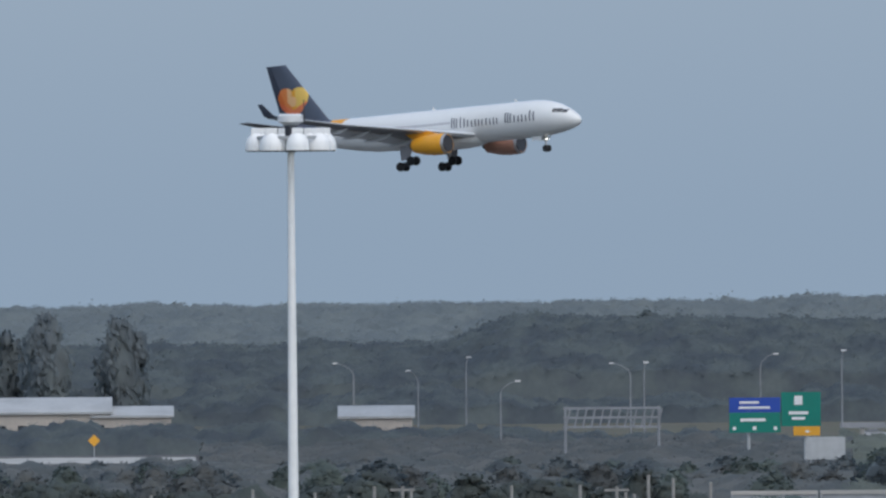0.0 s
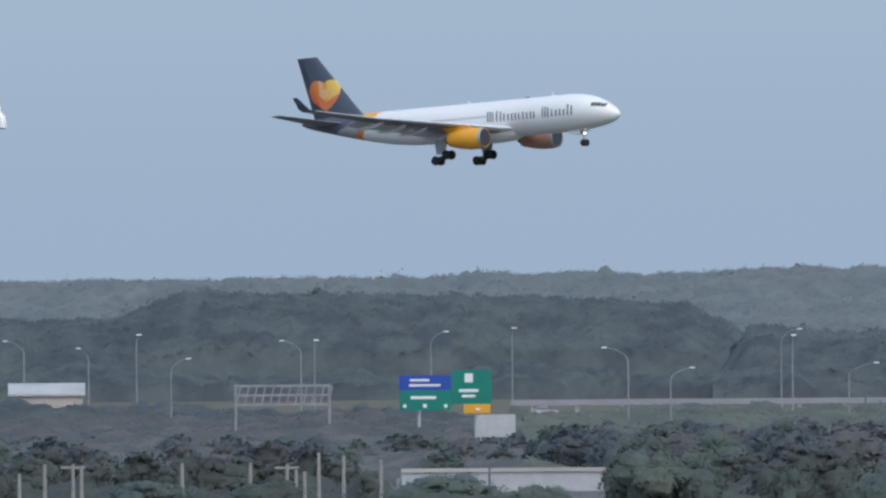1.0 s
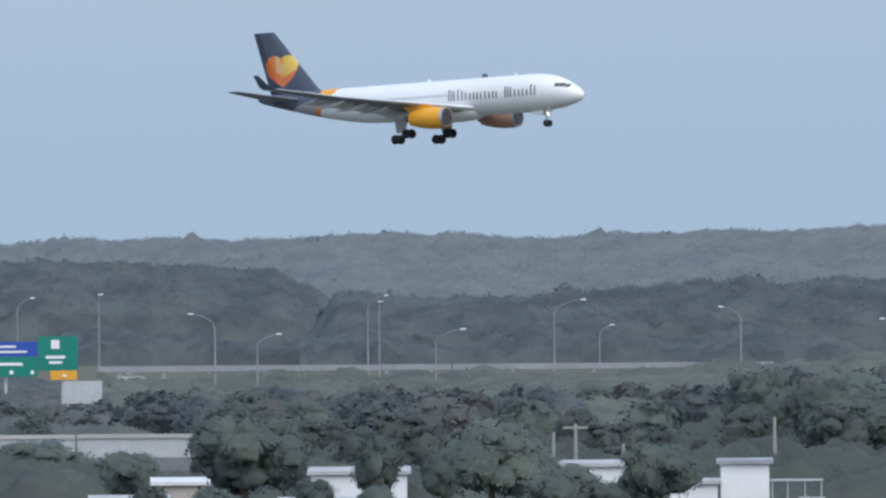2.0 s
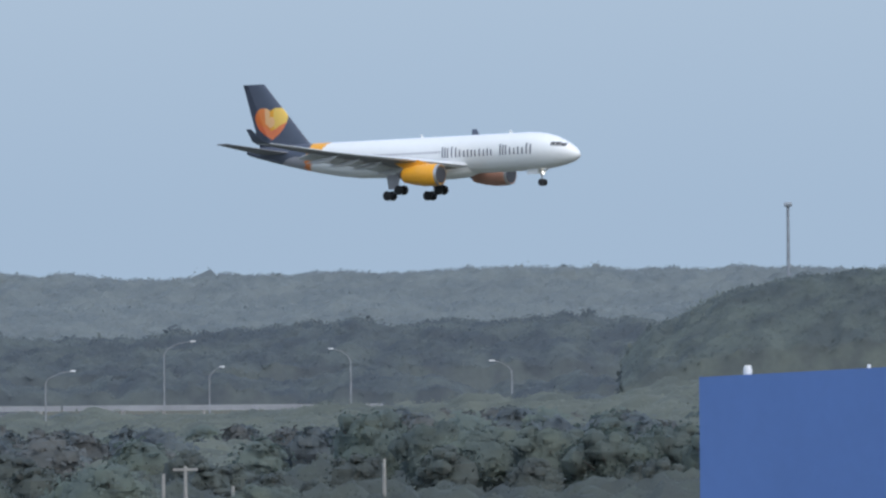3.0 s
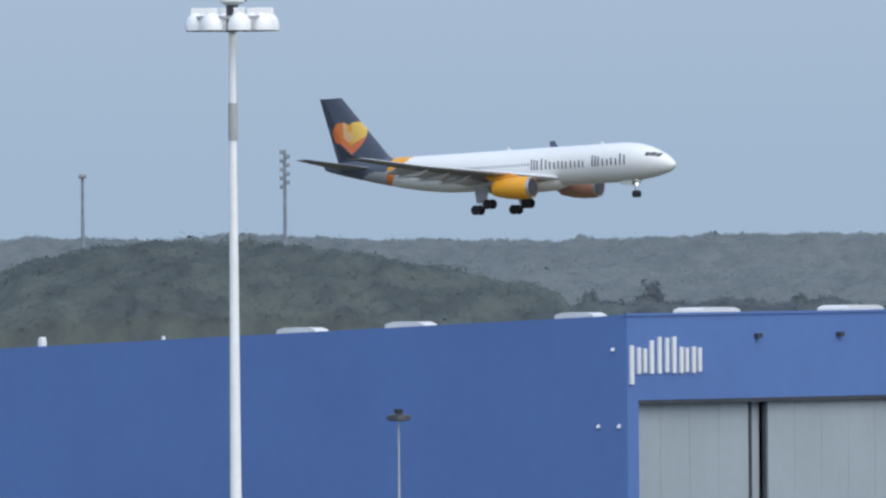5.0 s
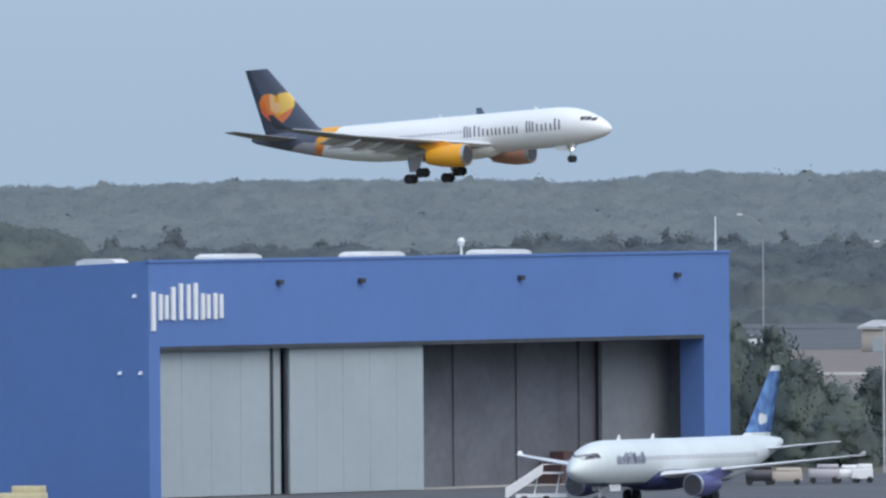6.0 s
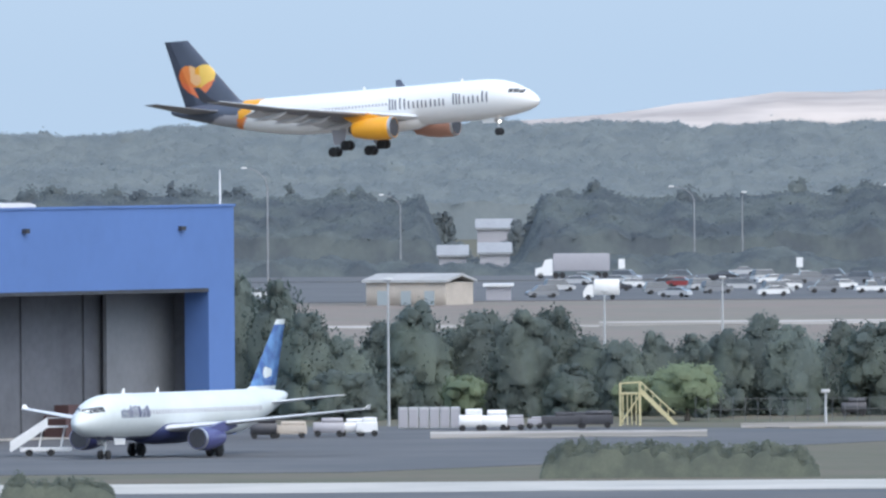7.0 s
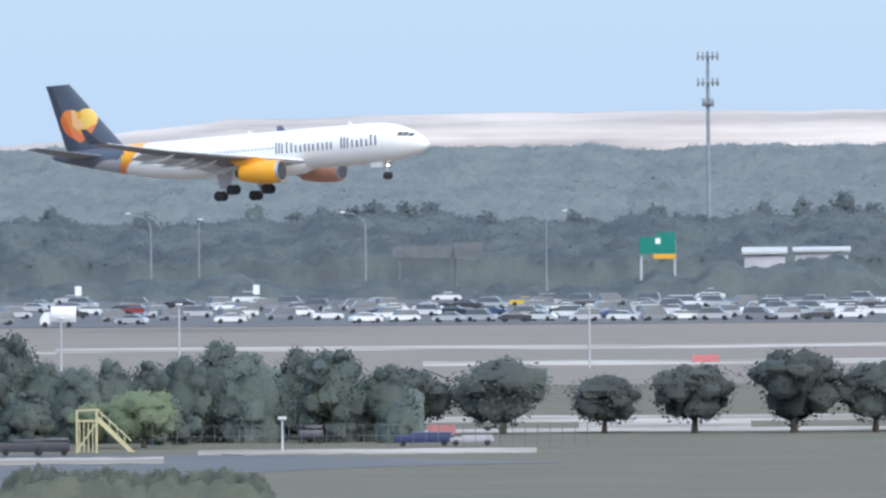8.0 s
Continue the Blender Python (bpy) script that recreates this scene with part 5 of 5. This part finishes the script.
for x in (.4, 4.6):
    part("post", Shape().tube([(x, .2, 0), (x, .2, 5.0)], [.12, .12], 6), GALV, m)
m = thing("overhead_board", spot(5870, 3430), "grey overhead sign board behind the parking lot", "sign board", rz=facing(5870))
part("board", Shape().box((4, 0, 6.6), (12, .25, 1.8)), FENCE, m)
part("board", Shape().box((10, -.3, 6.4), (4.6, .25, 2.6)), FENCE, m)
part("post", Shape().tube([(-1, .25, 0), (-1, .25, 7.4)], [.25, .25], 8), FENCE, m)
part("post", Shape().tube([(8, .3, 0), (8, .3, 7.4)], [.25, .25], 8), FENCE, m)
for u, d in ((5291, 3330), (5606, 3330)):
    m = thing("notice_board", spot(u, d), "small white notice board on a post", "sign board", "notice boards", rz=facing(u))
    part("post", Shape().tube([(0, 0, 0), (0, 0, 3.2)], [.07, .07], 6), GALV, m)
    part("board", Shape().box((0, -.1, 1.9), (1.0, .1, 1.5)), WHITE, m)
m = thing("warning_sign", spot(-620, 3190), "yellow diamond warning sign on a post", "road sign", rz=facing(-620))
part("post", Shape().tube([(0, 0, 0), (0, 0, 3)], [.06, .06], 6), GALV, m)
part("board", Shape().prism([(-.9, -.1, 2.6), (0, -.1, 1.7), (.9, -.1, 2.6), (0, -.1, 3.5)], (0, .06, 0)), SIGN_AMBER, m)
# guard rail of the raised highway
for u0, u1 in ((700, 1330), (1330, 1900)):
    m = thing("guard_rail", (0, 0, 0), "pale concrete barrier along the raised highway", "barrier", "highway barriers")
    s = Shape()
    d, z = 3330, 2.6
    s.ring_loft([[spot(u, d, z - .3), spot(u, d, z + .55), spot(u, d + 1, z + .55), spot(u, d + 1, z - .3)] for u in (u0, (u0 + u1) / 2, u1 - 3)])
    part("wall", s, ROOF_GREY, m)
    for k in range(8):
        part("pillar", Shape().box(spot(u0 + (u1 - u0) * (k + .5) / 8, d + .5, 0), (.6, .6, z - .32)), CONCRETE, m)


# ---- buildings ----
def house(u, d, w, dep, h, wall_m, roof_m, label, slope=0.0, windows=0, doors=0, group="", turn=0.0):
    m = thing("building", spot(u, d), label, "building", group, rz=facing(u) + turn)
    part("wall", Shape().box((w / 2, dep / 2, 0), (w, dep, h), bev=.05), wall_m, m)
    s = Shape()
    s.ring_loft([[(-.4, -.5, h), (-.4, dep / 2, h + slope), (-.4, dep + .5, h), (-.4, dep + .5, h + .3), (-.4, dep / 2, h + slope + .35), (-.4, -.5, h + .35)],
                 [(w + .4, -.5, h), (w + .4, dep / 2, h + slope), (w + .4, dep + .5, h), (w + .4, dep + .5, h + .3), (w + .4, dep / 2, h + slope + .35), (w + .4, -.5, h + .35)]])
    part("roof", s, roof_m, m)
    for i in range(windows):
        x = w * (i + .5) / windows
        part("window", Shape().box((x, -.03, h * .4), (w / windows * .4, .12, h * .3)), WINDOW, m)
    for i in range(doors):
        x = w * (i + .7) / (doors + .4)
        part("door", Shape().box((x, -.04, .05), (min(w / (doors + 1) * .5, 3), .12, h * .62)), DOOR_GREY, m)
    return m


# pale roofs past the highway
house(-800, 3300, 18, 16, 5.6, SHED_WALL, ROOF_DULL, "long low building with a pale metal roof", 2.2, 6)
house(-622, 3300, 12, 12, 5.0, SHED_WALL, ROOF_DULL, "low building with a pale metal roof", 1.4, 3)
house(-184, 3300, 11, 12, 4.6, SHED_WALL, ROOF_DULL, "low building with a pale metal roof", 1.6, 3)
for u0, u1 in ((506, 660), (664, 868)):
    m = thing("retaining_wall", (0, 0, 0), "low pale concrete retaining wall of a slip road", "wall", "slip road walls")
    part("wall", Shape().ring_loft([[spot(u, 2500, 0), spot(u, 2500, 2.3), spot(u, 2501, 2.3), spot(u, 2501, 0)] for u in (u0, (u0 + u1) / 2, u1)]), GALV, m)
    part("coping", Shape().ring_loft([[spot(u, 2499.7, 2.31), spot(u, 2499.7, 2.75), spot(u, 2501.4, 2.75), spot(u, 2501.4, 2.31)] for u in (u0, (u0 + u1) / 2, u1)]), CONCRETE, m, "paler concrete coping")
# white yard buildings among the oaks
house(1077, 2135, 9.5, 9, 3.0, WHITE, ROOF_DULL, "long white yard building half hidden by oaks", .4, 0)
house(1025, 1985, 10, 8, 2.2, WHITE, ROOF_DULL, "long low white roof among oaks", .5, 0)
house(800, 2085, 5, 8, 2.8, SHED_WALL, ROOF_WHITE, "pale roofed shed behind oaks", .4, 0)
house(690, 2000, 7, 8, 2.4, WHITE, ROOF_DULL, "white shed behind oaks", .4, 0)
house(1505, 2150, 7.4, 8, 3.4, WHITE, ROOF_DULL, "white hut behind a small tree", .3, 0)
house(1802, 2125, 4.8, 10, 3.9, WHITE, ROOF_GREY, "white flat-roofed workshop block", .2, 0)
house(1712, 2122, 4.7, 9, 2.0, WHITE, ROOF_DULL, "low white wing of the workshop", .2, 0)
m = thing("carport", spot(1890, 2116), "light steel carport beside the workshop", "carport", rz=facing(1890))
part("roof", Shape().box((2.6, 2, 2.3), (5.2, 4.5, .16)), GALV, m)
for x in (.2, 1.7, 3.4, 5.0):
    part("post", Shape().tube([(x, 0, 0), (x, 0, 2.35)], [.07, .07], 6), GALV, m)
house(2330, 2075, 3.0, 8, 1.9, WHITE, ROOF_DULL, "small white shed among dark trees", .3, 0)
# service shed and trailers by the parking lot
house(4838, 3008, 12.2, 9.4, 3.2, SHED_WALL, ROOF_DULL, "pale rendered service shed with a dull roof", .9, 0, 3, "", -24)
house(4656, 3440, 4.5, 4, 1.7, WHITE, ROOF_WHITE, "white box trailer beside the highway", .1)
house(5050, 3060, 3.6, 4, 2.0, AIR_MID, ROOF_WHITE, "pale container behind the shed", .1)
for u, d, w, h in ((5036, 3900, 6.4, 3.8), (5040, 3470, 4.8, 3.0), (4968, 3475, 4.4, 2.6)):
    house(u, d, w, 6, h, AIR_MID, ROOF_GREY, "small pale house along a street through the woods", 1.6, 0, 0, "small houses")
house(6470, 3448, 6.5, 5, 6.6, AIR_MID, ROOF_DULL, "pale building behind shrubs in front of the woods", .8, 0)
house(6560, 3448, 8.5, 5, 6.9, AIR_MID, ROOF_DULL, "pale building behind shrubs in front of the woods", .5, 0)



# ---- vehicles ----
def car(paint, kind):
    m = thing("parked_car", (0, 0, 0), ("parked pickup" if kind == 2 else "parked minivan" if kind == 1 else "parked sedan"), "car", "cars in the parking lot")
    h = (1.45, 1.8, 1.75)[kind]
    out = [(-2.3, .3), (-2.35, .75), (-2.1, .95), (-1.1, 1.0), (1.9, 1.02), (2.3, .85), (2.35, .35)]
    s = Shape().ring_loft([[(x, y, z if y in (-.9, .9) else z) for x, z in out] for y in (-.85, -.9, .9, .85)])
    body = part("body", s, paint, m, smooth=30)
    cab = {0: [(-1.3, .95), (-.5, h), (.9, h), (1.8, 1.0)], 1: [(-1.5, .95), (-.7, h), (1.9, h), (2.25, 1.0)], 2: [(-1.2, .95), (-.5, h), (.5, h), (.7, 1.0)]}[kind]
    part("glasshouse", Shape().ring_loft([[(x, y * (1 if z < 1.1 else .85), z) for x, z in cab] for y in (-.84, .84)]), CAR_GLASS, body, smooth=30)
    part("roof", Shape().ring_loft([[(cab[1][0] - .05, y, h - .04), (cab[2][0] + .05, y, h - .04), (cab[2][0], y, h + .04), (cab[1][0], y, h + .04)] for y in (-.74, .74)]), paint, body, smooth=30)
    for x in (-1.45, 1.4):
        for y in (-.86, .86):
            part("wheel", Shape().tube([(x, y - .1, .34), (x, y + .1, .34)], [.34, .34], 12), TYRE, m)
    return m


rng = random.Random(5)
models = [car(p, k) for p, k in ((CAR_PAINTS[0], 0), (CAR_PAINTS[0], 1), (CAR_PAINTS[1], 0), (CAR_PAINTS[1], 1), (CAR_PAINTS[2], 0), (CAR_PAINTS[3], 1), (CAR_PAINTS[4], 0), (CAR_PAINTS[5], 0), (CAR_PAINTS[6], 0), (CAR_PAINTS[0], 2))]
words = ["white", "white", "silver", "silver", "charcoal", "grey", "dark blue", "red", "yellow", "white"]
for m, w in zip(models, words):
    m["label"] = w + " " + m["label"] + " on the lot's asphalt"
used = set()
weights = [9, 7, 9, 8, 5, 8, 2, 1, .5, 4]
for r, d in enumerate((3085, 3125, 3170, 3215, 3260, 3305)):
    u = 5060 + 20 * r
    while u < 7250:
        u += rng.uniform(52, 100) * (0.85 if u > 5600 else 1.1)
        if rng.random() < (0.2 if u > 5500 else 0.35):
            continue
        k = rng.choices(range(10), weights)[0]
        m = pose(*spot(u, d + rng.uniform(-6, 6), .07), 0, 0, facing(u) + rng.choice((0, 180)) + rng.uniform(-25, 25))
        if k not in used:
            used.add(k)
            models[k].matrix_basis = m
        else:
            copy_thing(models[k], m)
for k in range(10):
    if k not in used:
        models[k].matrix_basis = pose(*spot(5600 + 60 * k, 3300, .07), 0, 0, facing(5600))
traffic = [tagged(copy_thing(models[k], pose(0, 0, 0)), ("white pickup", "white sedan", "white minivan", "silver sedan")[i] + " driving along the highway", group="cars on the highway") for i, k in enumerate((9, 0, 1, 2))]
for u, d, k in ((560, 3390, 0), (760, 3390, 2), (-410, 3260, 9), (1030, 3390, 0), (1240, 3395, 3), (1925, 2035, 0), (1975, 2043, 1), (2090, 2037, 2), (2180, 2040, 0), (1880, 2020, 2), (4640, 3100, 0)):
    tagged(copy_thing(models[k], pose(*spot(u, d, .09 if d > 3340 else .07 if d > 3050 else 0), 0, 0, facing(u) + 180)), group="cars on the roads")
# semi truck
t = semi = thing("semi_truck", (0, 0, 0), "white semi-trailer truck driving on the highway", "truck")
part("trailer", Shape().box((7.2, 0, 1.2), (8.8, 2.5, 2.7), bev=.08), AIR_MID, t, "pale grey box trailer")
cab = part("cab", Shape().ring_loft([[(x, y, z) for x, z in ((0, .5), (0, 1.6), (1.0, 1.8), (1.5, 2.9), (2.7, 3.1), (2.7, .5))] for y in (-1.2, 1.2)]), WHITE, t, "white tractor cab")
part("windscreen", Shape().prism([(1.02, -1.0, 1.95), (1.02, 1.0, 1.95), (1.4, 1.0, 2.75), (1.4, -1.0, 2.75)], (-.05, 0, .02)), WINDOW, cab)
for x in (.8, 3.2, 4.2, 9.8, 10.9):
    for y in (-1.05, 1.05):
        part("wheel", Shape().tube([(x, y - .15, .5), (x, y + .15, .5)], [.5, .5], 12), TYRE, t)
t2 = thing("box_truck", spot(5234, 3055, .07), "white box van in the parking lot", "truck", rz=facing(5240))
part("box", Shape().box((2.4, 0, .7), (3.6, 2.0, 2.2), bev=.06), WHITE, t2)
part("cab", Shape().ring_loft([[(x, y, z) for x, z in ((-.9, .4), (-.9, 1.2), (-.3, 2.1), (.55, 2.2), (.55, .4))] for y in (-.95, .95)]), WHITE, t2)
for x in (-.2, 3.2):
    for y in (-.9, .9):
        part("wheel", Shape().tube([(x, y - .12, .38), (x, y + .12, .38)], [.38, .38], 12), TYRE, t2)

# ---- apron things ----
st = thing("airstair_truck", spot(4215, 1850, .05), "white mobile boarding stairs at the parked airliner", "boarding stairs", rz=facing(4165))
st.matrix_basis = st.matrix_basis @ Matrix.Diagonal((.85, .85, .74, 1))
s = Shape()
s.ring_loft([[(x, y, z) for x, z in ((-.4, .5), (3.3, 3.3), (3.3, 3.6), (-.6, .8))] for y in (-.9, .9)])
part("stair_flight", s, WHITE, st, "white stair flight")
for i in range(9):
    part("step", Shape().box((0 + i * .38, 0, .85 + i * .29), (.36, 1.5, .08)), ROOF_GREY, st)
part("platform", Shape().box((4.3, 0, 3.3), (2.1, 1.9, .2)), WHITE, st)
for y in (-.9, .9):
    part("handrail", Shape().tube([(-.5, y, 1.6), (3.3, y, 4.4), (5.3, y, 4.4)], [.05, .05, .05], 6), WHITE, st)
    part("side_panel", Shape().prism([(-.5, y, .8), (3.3, y, 3.6), (3.3, y, 4.3), (-.5, y, 1.5)], (0, .05, 0)), WHITE, st)
part("chassis", Shape().box((3.1, 0, .55), (5.2, 1.7, .45)), WHITE, st)
for x in (2.4, 4.6):
    part("strut", Shape().tube([(x, 0, .9), (x + .4, 0, 3.3)], [.09, .09], 6), WHITE, st)
    for y in (-.8, .8):
        part("wheel", Shape().tube([(x - 1, y - .12, .4), (x - 1, y + .12, .4)], [.4, .4], 12), TYRE, st)
# yellow access stairs
ys = thing("access_stairs", spot(5302, 1985), "yellow steel maintenance stairs on the apron's edge", "access stairs", rz=facing(5302))
for x in (-.8, 1.0):
    for y in (-.8, .8):
        part("leg", Shape().tube([(x, y, 0), (x, y, 3.9)], [.12, .12], 6), YELLOW, ys)
part("platform", Shape().box((.1, 0, 2.9), (2.1, 1.9, .16)), YELLOW, ys)
for y in (-.85, .85):
    part("stringer", Shape().prism([(1.1, y, 2.9), (4.0, y, .1), (4.5, y, .1), (1.1, y, 3.45)], (0, .08, 0)), YELLOW, ys)
    part("handrail", Shape().tube([(-.9, y, 3.9), (1.1, y, 4.0), (4.2, y, 1.1)], [.05, .05, .05], 6), YELLOW, ys)
    part("brace", Shape().tube([(-.8, y, .2), (1.0, y, 2.8)], [.07, .07], 6), YELLOW, ys)
    for k in range(4):
        part("baluster", Shape().tube([(1.5 + k * .7, y, 2.95 - k * .68), (1.5 + k * .7, y, 3.62 - k * .66)], [.05, .05], 6), YELLOW, ys)
        part("mesh_bar", Shape().tube([(-.55 + k * .4, y, .1), (-.55 + k * .4, y, 2.9)], [.06, .06], 6), YELLOW, ys)
for i in range(10):
    part("step", Shape().box((1.3 + i * .29, 0, 2.7 - i * .28), (.28, 1.6, .06)), YELLOW, ys)
# ground equipment: carts, a tug, containers along the fence
eq = [(4770, 1935, 2.8, 1.7, AIR_MID, "pale ground power cart", "cart"), (4812, 1937, 2.4, 1.6, WHITE, "white baggage tug with an open cab", "tug"), (4838, 1936, 1.9, 1.7, WHITE, "white tool cart", "cart"),
      (4700, 1930, 3.2, 1.5, SHED_WALL, "dull tan loader", "loader"), (4655, 1928, 2.4, 1.9, DARK_METAL, "dark tow tractor", "tractor"),
      (5022, 1960, 2.2, 2.0, WHITE, "white utility cart with a dark bay", "cart"), (5062, 1960, 2.5, 1.9, WHITE, "white panelled cart", "cart"), (5098, 1962, 1.8, 1.4, AIR_MID, "grey cart", "cart"),
      (5190, 1970, 4.4, 1.5, DARK_METAL, "dark steel rack", "rack"), (5240, 1970, 3.5, 1.6, DARK_METAL, "dark parked loader", "loader"), (5135, 1970, 1.3, 1.0, AIR_MID, "small grey box", "box"),
      (5900, 2010, 5.5, 1.3, AIR_NAVY, "dull dark blue covered cart", "cart"), (5985, 2010, 4.2, .8, AIR_MID, "flat grey trailer", "trailer"), (5700, 2030, 2.4, 1.7, DARK_METAL, "dark parked tractor", "tractor"),
      (3352, 1830, 4.2, 2.1, YELLOW, "tan loader by the hangar wall", "loader")]
for u, d, w, h, mt, lab, cat in eq:
    e = thing(cat if cat != "box" else "crate", spot(u, d, .05 if d < 1975 else 0), lab + " beside the apron", cat, "ground equipment", rz=facing(u))
    part("body", Shape().box((0, 0, .35), (w, 1.6, h * .55), bev=.06), mt, e)
    part("cover", Shape().box((w * .12, 0, .35 + h * .55), (w * .7, 1.4, h * .45 - .35 if h > 1 else .2), bev=.08), mt, e)
    for x in (-w * .35, w * .35):
        for y in (-.7, .7):
            part("wheel", Shape().tube([(x, y - .1, .3), (x, y + .1, .3)], [.3, .3], 10), TYRE, e)
for i in range(6):
    u = 4893 + i * 18.5
    e = thing("container", spot(u, 1975, .05), "grey ribbed steel container in a row", "container", "row of containers", rz=facing(u))
    part("box", Shape().box((.46, .8, 0), (.9, 1.7, 1.95), bev=.04), GALV, e)
    part("door", Shape().box((.46, -.08, .15), (.75, .06, 1.6)), AIR_MID, e)
# fence behind the apron
f = thing("fence", (0, 0, 0), "dark chain fence with posts behind the apron", "fence")
for i in range(36):
    u = 5420 + i * 22
    part("post", Shape().tube([spot(u, 2005), spot(u, 2005, 2.2)], [.03, .03], 5), FENCE, f)
for z in (1.1, 2.1):
    part("rail", Shape().tube([spot(5420, 2005, z), spot(5800, 2005, z), spot(6190, 2005, z)], [.02, .02, .02], 5), FENCE, f)
for u, d, w in ((5932, 2074, 2.7), (6400, 2606, 3.2)):
    b = thing("water_barrier", spot(u, d, .1), "red plastic road barrier", "barrier", "red barriers", rz=facing(u))
    part("body", Shape().ring_loft([[(x, -.35, 0), (x, .35, 0), (x, .12, .9), (x, -.12, .9)] for x in (-w / 2, w / 2)]), CAR_PAINTS[5], b)


# a bird crossing in front of the hangar roof
bird = thing("bird", (0, 0, 0), "small dark bird in flight over the hangar", "bird")
part("body", Shape().tube([(-.26, 0, 0), (-.12, 0, 0), (.05, 0, .01), (.18, 0, .03), (.25, 0, .03)], [.02, .06, .075, .05, .015], 8), DARK_METAL, bird)
for y in (-1, 1):
    part("wing", Shape().ring_loft([[(-.1 + a, y * w, .03 + h), (.1 + a, y * w, .04 + h), (.1 + a, y * w, .02 + h), (-.1 + a, y * w, .01 + h)] for w, a, h in ((.04, 0, 0), (.22, .02, .08), (.42, -.08, .05))]), DARK_METAL, bird)


# ---- movement ----
def motions():
    a, sp = -0.07206, 67.85
    hx, hy = math.cos(radians(31.83)), -math.sin(radians(31.83))
    x0, y0 = 3260 * math.sin(a), 3260 * math.cos(a)
    nose_up = ((0, 4.05), (1, 3.85), (1.6, 3.55), (2.2, 2.85), (2.8, 2.25), (3.4, 1.75), (4, 1.5), (4.3, 1.9), (4.8, 2.7), (5.3, 3.2), (6, 4.05), (7, 4.1), (8, 4.25))
    walk(big, [(t, pose(x0 + sp * t * hx, y0 + sp * t * hy, 50.67 - 3.044 * t + float(np.interp(t, [0, .75, 1.5, 2, 2.3, 3.4, 4, 5.4, 6.2, 7, 7.6, 8], [-.05, -.2, .1, .32, .2, .1, -.2, -.32, -.1, -.15, .2, .25])), float(np.interp(t, [0, 2, 3.5, 4, 5.5, 6.5, 7, 8], [0.0, 0.2, -0.2, -0.45, 0.6, 1.0, 0.8, 0.2])), -p, -31.83 + float(np.interp(t, [0, 3.5, 5.5, 7, 8], [0, 0.1, 0.8, 1.1, 1.2])))) for t, p in nose_up])

    def drive(ob, u8, d, per_second):
        """Along the highway, to bearing u8 at the end."""
        stops = []
        for t in range(9):
            u = u8 + per_second * (8 - t)
            p = spot(u, d, .08)
            stops.append((t, pose(p.x, p.y, p.z, 0, 0, facing(u))))
        walk(ob, stops)

    for ob, u8 in zip(traffic, (6410, 5943, 5589, 5274)):
        drive(ob, u8, 3385, 230)
    drive(semi, 4948, 3365, 190)

    rows_ = []
    for t, z in ((0, 36), (2, 34), (3.4, 31.4), (3.9, 30.9), (4.2, 30.6), (4.6, 27), (5.0, 18), (5.3, 13), (6.2, 12), (8, 12)):
        p = spot(3045 + 210 * (t - 4), 2250, z)
        rows_.append((t, pose(p.x, p.y, p.z, 0, 0, -8)))
    walk(bird, rows_)


motions()
